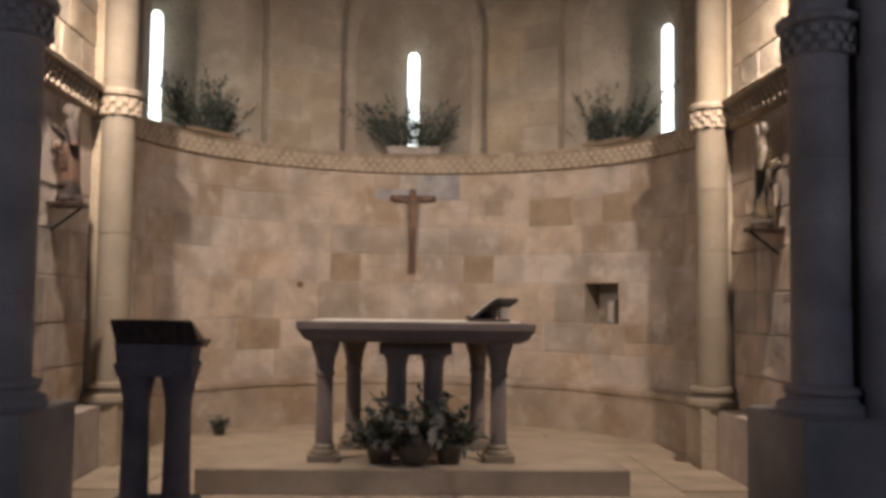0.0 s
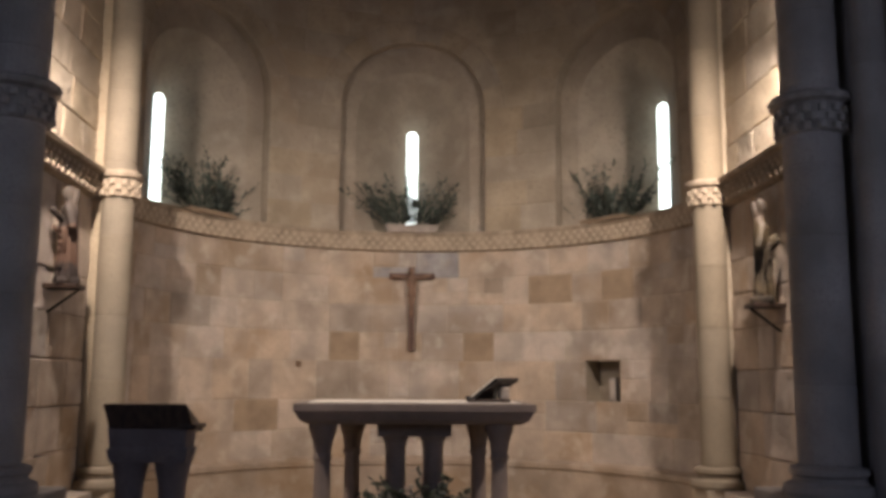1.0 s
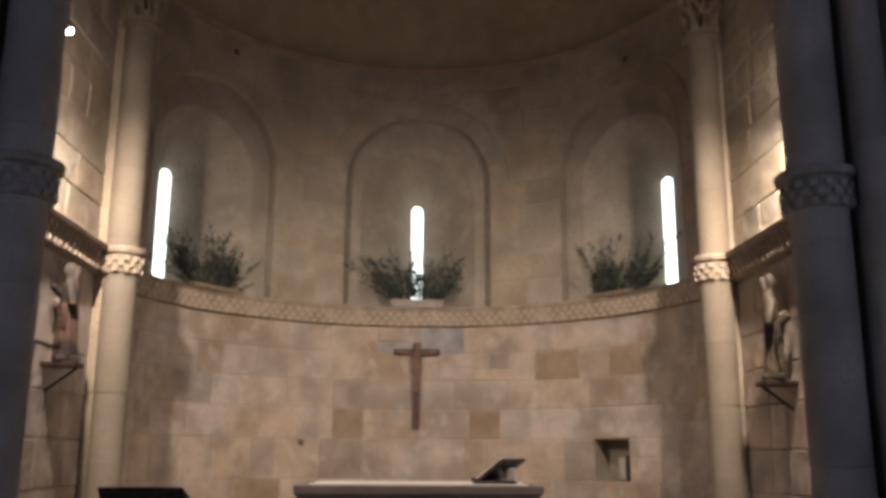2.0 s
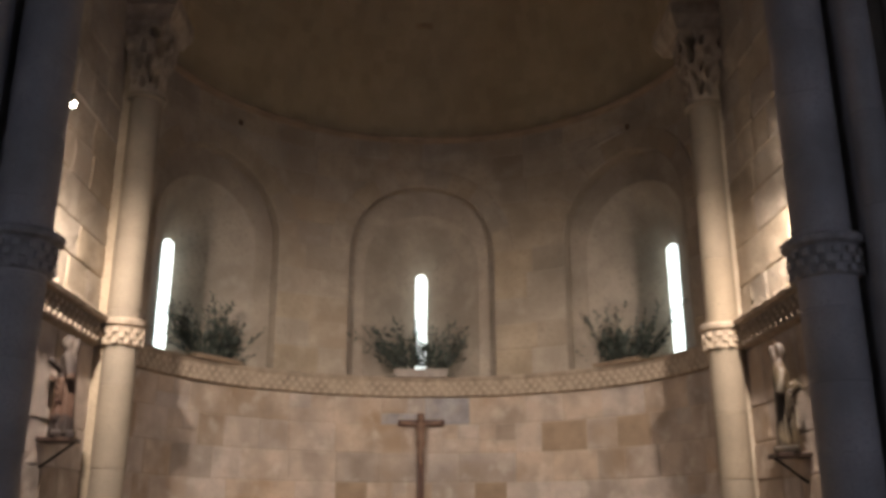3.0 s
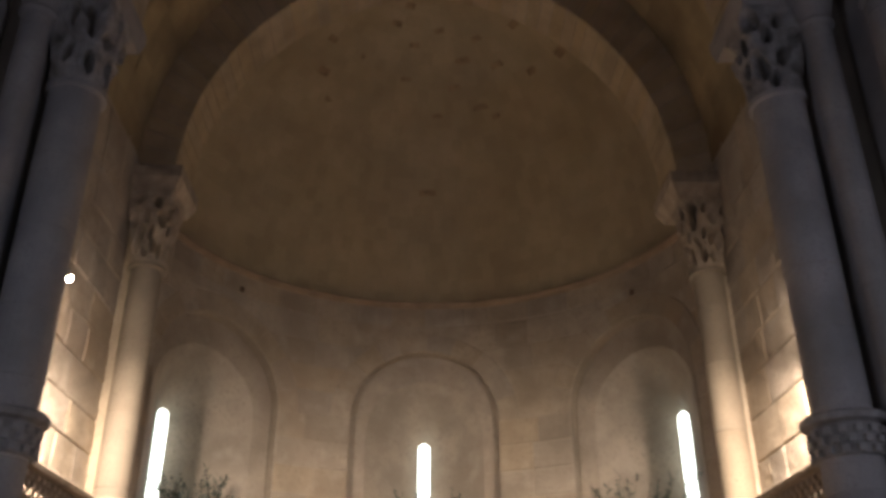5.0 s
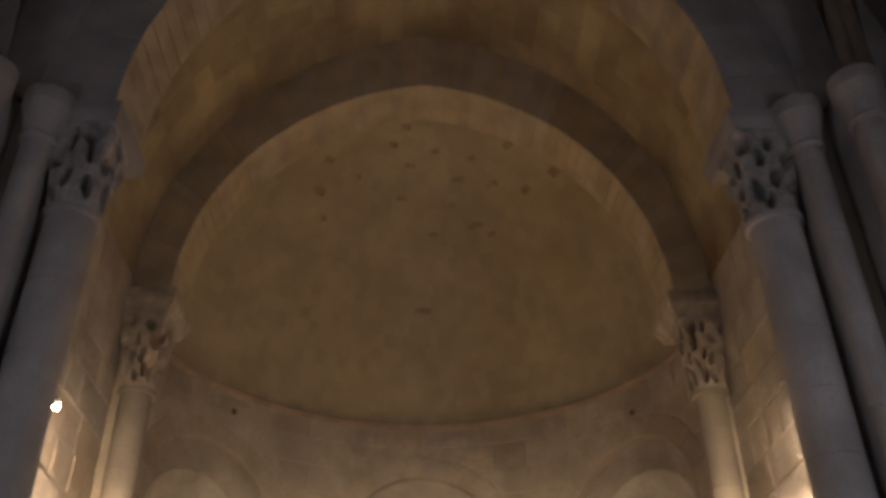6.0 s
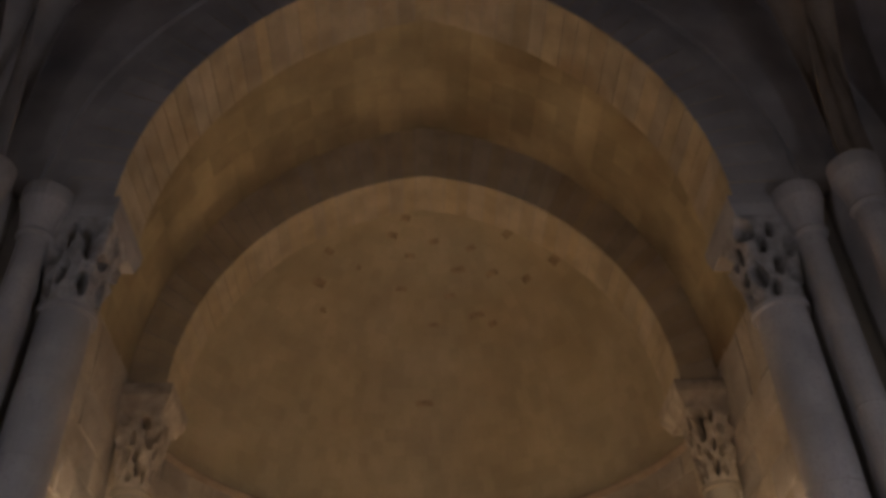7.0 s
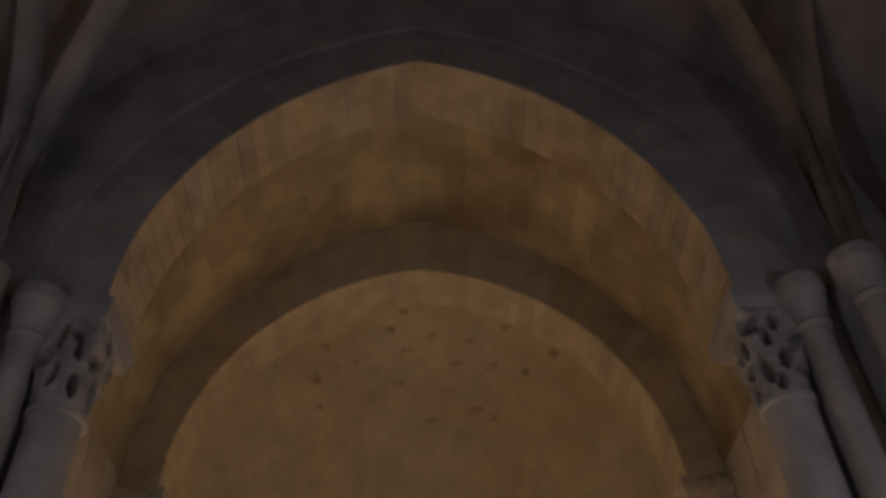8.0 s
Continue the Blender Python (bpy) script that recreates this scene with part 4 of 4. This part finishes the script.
# ---- statues on brackets ----
def statue(name, label, profile, mat, m, seed):
    """One plain carved standing figure: oval sections from foot to head, folds in the robe, folded arms."""
    bm = bmesh.new()
    segs = 30
    rings = []
    for k, (z, w, d, ox, oy) in enumerate(profile):
        ring = []
        for i in range(segs):
            a = 2 * math.pi * i / segs
            fold = 1 + (0.10 * math.sin(7 * a + seed + 3 * z) + 0.05 * noise.noise(Vector((math.cos(a) * 2, math.sin(a) * 2, z * 9 + seed)))) * (1.0 if z < 0.60 else 0.25)
            ring.append(bm.verts.new((ox + w * math.cos(a) * fold, oy + d * math.sin(a) * fold, z)))
        rings.append(ring)
    for p, q in zip(rings, rings[1:]):
        for i in range(segs):
            j = (i + 1) % segs
            bm.faces.new((p[i], p[j], q[j], q[i]))
    bm.faces.new(rings[0])
    bm.faces.new(rings[-1])
    # plinth, veil, folded arms, a swag of the mantle and hanging folds
    box(bm, -0.105, 0.105, -0.085, 0.085, -0.002, 0.05, bevel=0.01)
    top = profile[-1][0]
    box(bm, -0.046, 0.040, 0.004, 0.056, -0.15, 0.060, bevel=0.024, m=Matrix.Translation((-0.006, 0.004, top - 0.075)) @ pose(0, 0, 0, -8, 0, 0))
    rf = random.Random(seed)
    for sx in (-1, 1):
        box(bm, -0.028, 0.028, -0.032, 0.032, -0.11, 0.11, bevel=0.020, m=Matrix.Translation((sx * 0.098, -0.012, 0.515)) @ pose(0, 0, 0, 10, sx * -14, 0))
        box(bm, -0.022, 0.022, -0.024, 0.024, -0.095, 0.095, bevel=0.016, m=Matrix.Translation((sx * 0.060, -0.085, 0.47 + 0.04 * sx)) @ pose(0, 0, 0, 60, 0, sx * 40))
        box(bm, -0.020, 0.020, -0.018, 0.018, -0.10, 0.10, bevel=0.014, m=Matrix.Translation((sx * 0.088, -0.045, 0.33)) @ pose(0, 0, 0, 4, sx * 8, 0))
    for k in range(7):
        f = (k - 3) / 3
        box(bm, -0.011, 0.011, -0.012, 0.012, -0.12, 0.12, bevel=0.008, m=Matrix.Translation((f * 0.072, -0.072 + 0.022 * f * f, 0.20 + rf.uniform(-0.04, 0.05))) @ pose(0, 0, 0, -5, rf.uniform(-9, 9), 0))
    for k in range(4):
        box(bm, -0.095, 0.095, -0.013, 0.013, -0.014, 0.014, bevel=0.009, m=Matrix.Translation((0.005, -0.066, 0.30 + 0.042 * k)) @ pose(0, 0, 0, 0, 30 - 6 * k, 0))
    ob = part(name, bm, mat, None, "", smooth=True)
    ob.matrix_world = m
    return tagged(ob, label, "statue")


ROBE = [(0.0, 0.10, 0.075, 0, 0), (0.03, 0.112, 0.085, 0, 0), (0.12, 0.10, 0.078, 0.004, 0), (0.26, 0.088, 0.072, 0.010, -0.004), (0.36, 0.084, 0.07, 0.008, -0.006), (0.44, 0.082, 0.066, 0.002, -0.006),
        (0.50, 0.088, 0.062, -0.004, -0.002), (0.58, 0.095, 0.056, -0.006, 0.0), (0.615, 0.07, 0.045, -0.006, 0.0), (0.635, 0.034, 0.034, -0.006, -0.006), (0.655, 0.034, 0.036, -0.006, -0.012),
        (0.680, 0.040, 0.047, -0.008, -0.020), (0.715, 0.043, 0.050, -0.010, -0.018), (0.745, 0.036, 0.042, -0.010, -0.012), (0.765, 0.016, 0.02, -0.010, -0.010)]
SLIM = [(z * 1.07, w * (0.82 if z < 0.5 else 0.9), d * 0.85, ox * 2, oy) for z, w, d, ox, oy in ROBE]
for side, prof, mat, label, ybase, zb in ((-1, ROBE, PAINTED, "painted wooden statue of a robed standing figure", 7.0, 2.13), (1, SLIM, GILT, "gilded wooden statue of a slim standing figure", 6.85, 2.02)):
    statue("statue", label, prof, mat, pose(side * 2.665, ybase, zb, 0, 0, side * 62), 2 + side)
    bracket = thing("wall_bracket", "wrought iron wall bracket under the statue", "bracket", group="statue brackets")
    bm = bmesh.new()
    x0, x1 = sorted((side * 2.55, side * WALL_X))
    box(bm, x0, x1, ybase - 0.11, ybase + 0.11, zb - 0.035, zb, bevel=0.006)
    part("shelf", bm, DARK_WOOD, bracket)
    bm = bmesh.new()
    a, b = Vector((side * 2.56, ybase, zb - 0.035)), Vector((side * 2.79, ybase, zb - 0.21))
    d = b - a
    box(bm, -0.008, 0.008, -0.008, 0.008, -d.length / 2, d.length / 2, m=Matrix.Translation((a + b) / 2) @ d.to_track_quat('Z', 'Y').to_matrix().to_4x4())
    part("brace", bm, IRON, bracket)


# ---- plants ----
def leaf_into(vs, fs, p, d, length, width, roll):
    d = d.normalized()
    s = d.cross(Vector((0, 0, 1)))
    s = s.normalized() if s.length > 0.01 else Vector((1, 0, 0))
    up = s.cross(d)
    s = s * math.cos(roll) + up * math.sin(roll)
    up = s.cross(d)
    b = len(vs)
    vs += [p, p + d * length * 0.45 + s * width / 2 - up * width * 0.12, p + d * length * 0.45 - s * width / 2 - up * width * 0.12, p + d * length - Vector((0, 0, length * 0.12))]
    fs.append((b, b + 1, b + 3, b + 2))


def greenery(parent, spots, seed, leaf=0.07, name="foliage", label="", mat=None, per=16):
    """Branching stems with leaves; spots: foot, direction and length of each stem."""
    rg = random.Random(seed)
    lv, lf, sv, sf = [], [], [], []
    for foot, way, length in spots:
        p, d = Vector(foot), Vector(way).normalized()
        n = 7
        path = []
        for i in range(n + 1):
            path.append(p.copy())
            d = (d + Vector((rg.uniform(-.18, .18), rg.uniform(-.18, .18), rg.uniform(-.10, .12)))).normalized()
            p = p + d * length / n
        for i, (a, b) in enumerate(zip(path, path[1:])):
            w = 0.004 * (1 - i / (n + 1))
            k = len(sv)
            for q in (a, b):
                sv += [q + Vector((w, 0, 0)), q + Vector((-w / 2, w, 0)), q + Vector((-w / 2, -w, 0))]
            for j in range(3):
                sf.append((k + j, k + (j + 1) % 3, k + 3 + (j + 1) % 3, k + 3 + j))
        for i in range(per):
            s = rg.uniform(0.15, 1.0) * n
            k = min(int(s), n - 1)
            q = path[k].lerp(path[k + 1], s - k)
            w = (path[k + 1] - path[k]).normalized() * 0.7 + Vector((rg.uniform(-1, 1), rg.uniform(-1, 1), rg.uniform(-0.5, 0.8)))
            leaf_into(lv, lf, q, w, leaf * rg.uniform(0.6, 1.35), leaf * rg.uniform(0.25, 0.5), rg.uniform(-1.2, 1.2))
    mesh_ob("branchwork", sv, sf, STEM, parent, fix=False)
    ob = mesh_ob(name, lv, lf, mat or LEAF, parent, label, fix=False)
    return ob


for k, ((flat, curved), label, u0, spread) in enumerate(zip(flats, ("bushy dark green arrangement in a planter on the window sill",) * 3, (0.28, 0.0, -0.38), (0.29, 0.27, 0.38))):
    root = thing("window_plant", label, "plant", group="sill plants")
    rg = random.Random(30 + k)
    z0 = SC1 + 0.02
    hb = 0.10 if k == 1 else 0.06
    bm = bmesh.new()
    ring = []
    for z, w, d0, d1 in ((z0, 0.30, 0.08, 0.24), (z0 + hb, 0.33, 0.06, 0.26), (z0 + hb, 0.31, 0.08, 0.24), (z0 + hb - 0.02, 0.30, 0.09, 0.23)):
        ring.append([bm.verts.new(flat(u0 + u, z, d)) for u, d in ((-w, d0), (w, d0), (w, d1), (-w, d1))])
    for p, q in zip(ring, ring[1:]):
        for i in range(4):
            bm.faces.new((p[i], p[(i + 1) % 4], q[(i + 1) % 4], q[i]))
    bm.faces.new(ring[0])
    bm.faces.new(ring[-1])
    part("planter", bm, BOX if k == 1 else BROWN, root)
    spots = []
    for i in range(92):
        u = rg.uniform(-spread, spread)
        foot = flat(u0 + u, z0 + hb - 0.02, rg.uniform(0.10, 0.22))
        lean = u / spread + rg.uniform(-0.55, 0.55)
        way = flat(u0 + lean * 0.9, 0.75 + rg.uniform(-0.2, 0.35), rg.uniform(-0.12, 0.25)) - flat(u0, 0, 0)
        spots.append((foot, way, rg.uniform(0.25, 0.74) * (1.15 if abs(lean) > 0.7 else 1.0)))
    greenery(root, spots, 50 + k, leaf=0.062, per=26)

# flowers in front of the altar
root = thing("flower_arrangement", "bowl of dark foliage and pale flowers before the altar", "flowers")
FX, FY, FZ = 0.0, 6.80, 0.20
bm = bmesh.new()
lathe(bm, [(0.07, FZ), (0.085, FZ + 0.015), (0.12, FZ + 0.08), (0.14, FZ + 0.17), (0.135, FZ + 0.21), (0.12, FZ + 0.205), (0.11, FZ + 0.16), (0.02, FZ + 0.15)], FX, FY, 24)
part("bowl", bm, CERAMIC, root, smooth=True)
rg = random.Random(9)
spots = []
for i in range(70):
    a = rg.uniform(0, 2 * math.pi)
    out = rg.uniform(0.3, 1.7)
    spots.append(((FX + 0.06 * math.cos(a), FY + 0.06 * math.sin(a), FZ + 0.16), (out * math.cos(a) * 1.25, out * math.sin(a) * 0.55, rg.uniform(0.1, 1.0)), rg.uniform(0.24, 0.46)))
greenery(root, spots, 77, leaf=0.085, per=16, mat=DARK_LEAF)
for i in range(26):
    a = rg.uniform(0, math.pi * 2)
    rr = rg.uniform(0.10, 0.40)
    c = Vector((FX + rr * math.cos(a) * 0.9, FY - 0.10 - abs(rr * math.sin(a)) * 0.45, FZ + rg.uniform(0.12, 0.36) + (0.40 - rr) * 0.4))
    pv, pf = [], []
    for q in range(9):
        b = 2 * math.pi * q / 9
        leaf_into(pv, pf, c, Vector((math.cos(b), -0.5, math.sin(b))), rg.uniform(0.035, 0.06), 0.032, 0.2)
    mesh_ob("flower", pv, pf, PETAL, root, "pale flower head", fix=False)
for sx in (-1, 1):
    root = thing("plant_pot", "dark pot with trailing leaves beside the flower bowl", "plant pot", group="altar pots")
    x = sx * 0.26
    bm = bmesh.new()
    lathe(bm, [(0.075, FZ), (0.105, FZ + 0.12), (0.115, FZ + 0.13), (0.112, FZ + 0.155), (0.09, FZ + 0.15), (0.02, FZ + 0.13)], x, 6.87, 20)
    part("pot", bm, CERAMIC, root, smooth=True)
    spots = [((x, 6.87, FZ + 0.13), (rg.uniform(-1, 1) + sx * 0.3, rg.uniform(-0.6, 0.5), rg.uniform(0.0, 1.1)), rg.uniform(0.12, 0.30)) for i in range(30)]
    greenery(root, spots, 80 + sx, leaf=0.07, per=12, mat=DARK_LEAF)

# small potted plant at the foot of the apse wall
root = thing("potted_plant", "small green potted plant on the floor by the apse wall", "plant")
px0, py0 = -1.98, 9.58
bm = bmesh.new()
lathe(bm, [(0.05, 0.0), (0.065, 0.08), (0.07, 0.085), (0.068, 0.10), (0.055, 0.095), (0.02, 0.09)], px0, py0, 18)
part("pot", bm, CERAMIC, root, smooth=True)
greenery(root, [((px0, py0, 0.08), (rg.uniform(-1, 1), rg.uniform(-1, 1), rg.uniform(0.0, 0.8)), rg.uniform(0.08, 0.17)) for i in range(30)], 91, leaf=0.05, per=12)

# aumbry: grey door leaf and pale box inside
aumbry = thing("aumbry_box", "small pale metal box inside the dark wall recess", "box")
um = (AUMBRY[0] + AUMBRY[1]) / 2
c0 = Vector(apse(um + 0.05, AUMBRY[2], 0.16))
turn = -math.degrees(um / R)
bm = bmesh.new()
box(bm, -0.05, 0.05, -0.06, 0.06, 0.0, 0.26, bevel=0.008, m=Matrix.Translation(c0) @ pose(0, 0, 0, 0, 0, turn))
part("body", bm, STEEL, aumbry)
bm = bmesh.new()
box(bm, -0.035, 0.035, -0.068, -0.060, 0.02, 0.23, bevel=0.003, m=Matrix.Translation(c0) @ pose(0, 0, 0, 0, 0, turn))
part("door", bm, BOX, aumbry)

# floodlights behind the columns: a lower head and a small upper one on one bar
for side in (-1, 1):
    root = thing("floodlight", "small twin-headed floodlight fixed to the pier behind the column", "floodlight", group="floodlights")
    aim = look(Vector(FLOOD_AT[side]) + Vector((side * 0.12, -0.02, 0)), (side * 1.30, 9.4, 1.12))
    upper = look(SMALL_AT[side], (side * 2.60, 9.0, 3.2))
    for m, w, h, glass in ((aim, 0.045, 0.04, 0.045), (upper, 0.027, 0.022, 0.012)):
        bm = bmesh.new()
        box(bm, -w, w, -h, h, 0.058, 0.11, bevel=0.008, m=m)
        part("housing", bm, STEEL, root)
        bm = bmesh.new()
        box(bm, -w * 0.85, w * 0.85, -h * 0.85, h * 0.85, glass, 0.060, bevel=0.004, m=m)
        part("lens", bm, LENS, root, "glowing lens")
        at = m.translation
        bm = bmesh.new()
        a, b = sorted((at.x, side * 2.725))
        box(bm, a, b, at.y - 0.09, at.y - 0.06, at.z + 0.03, at.z + 0.06, bevel=0.003)
        part("arm", bm, IRON, root)
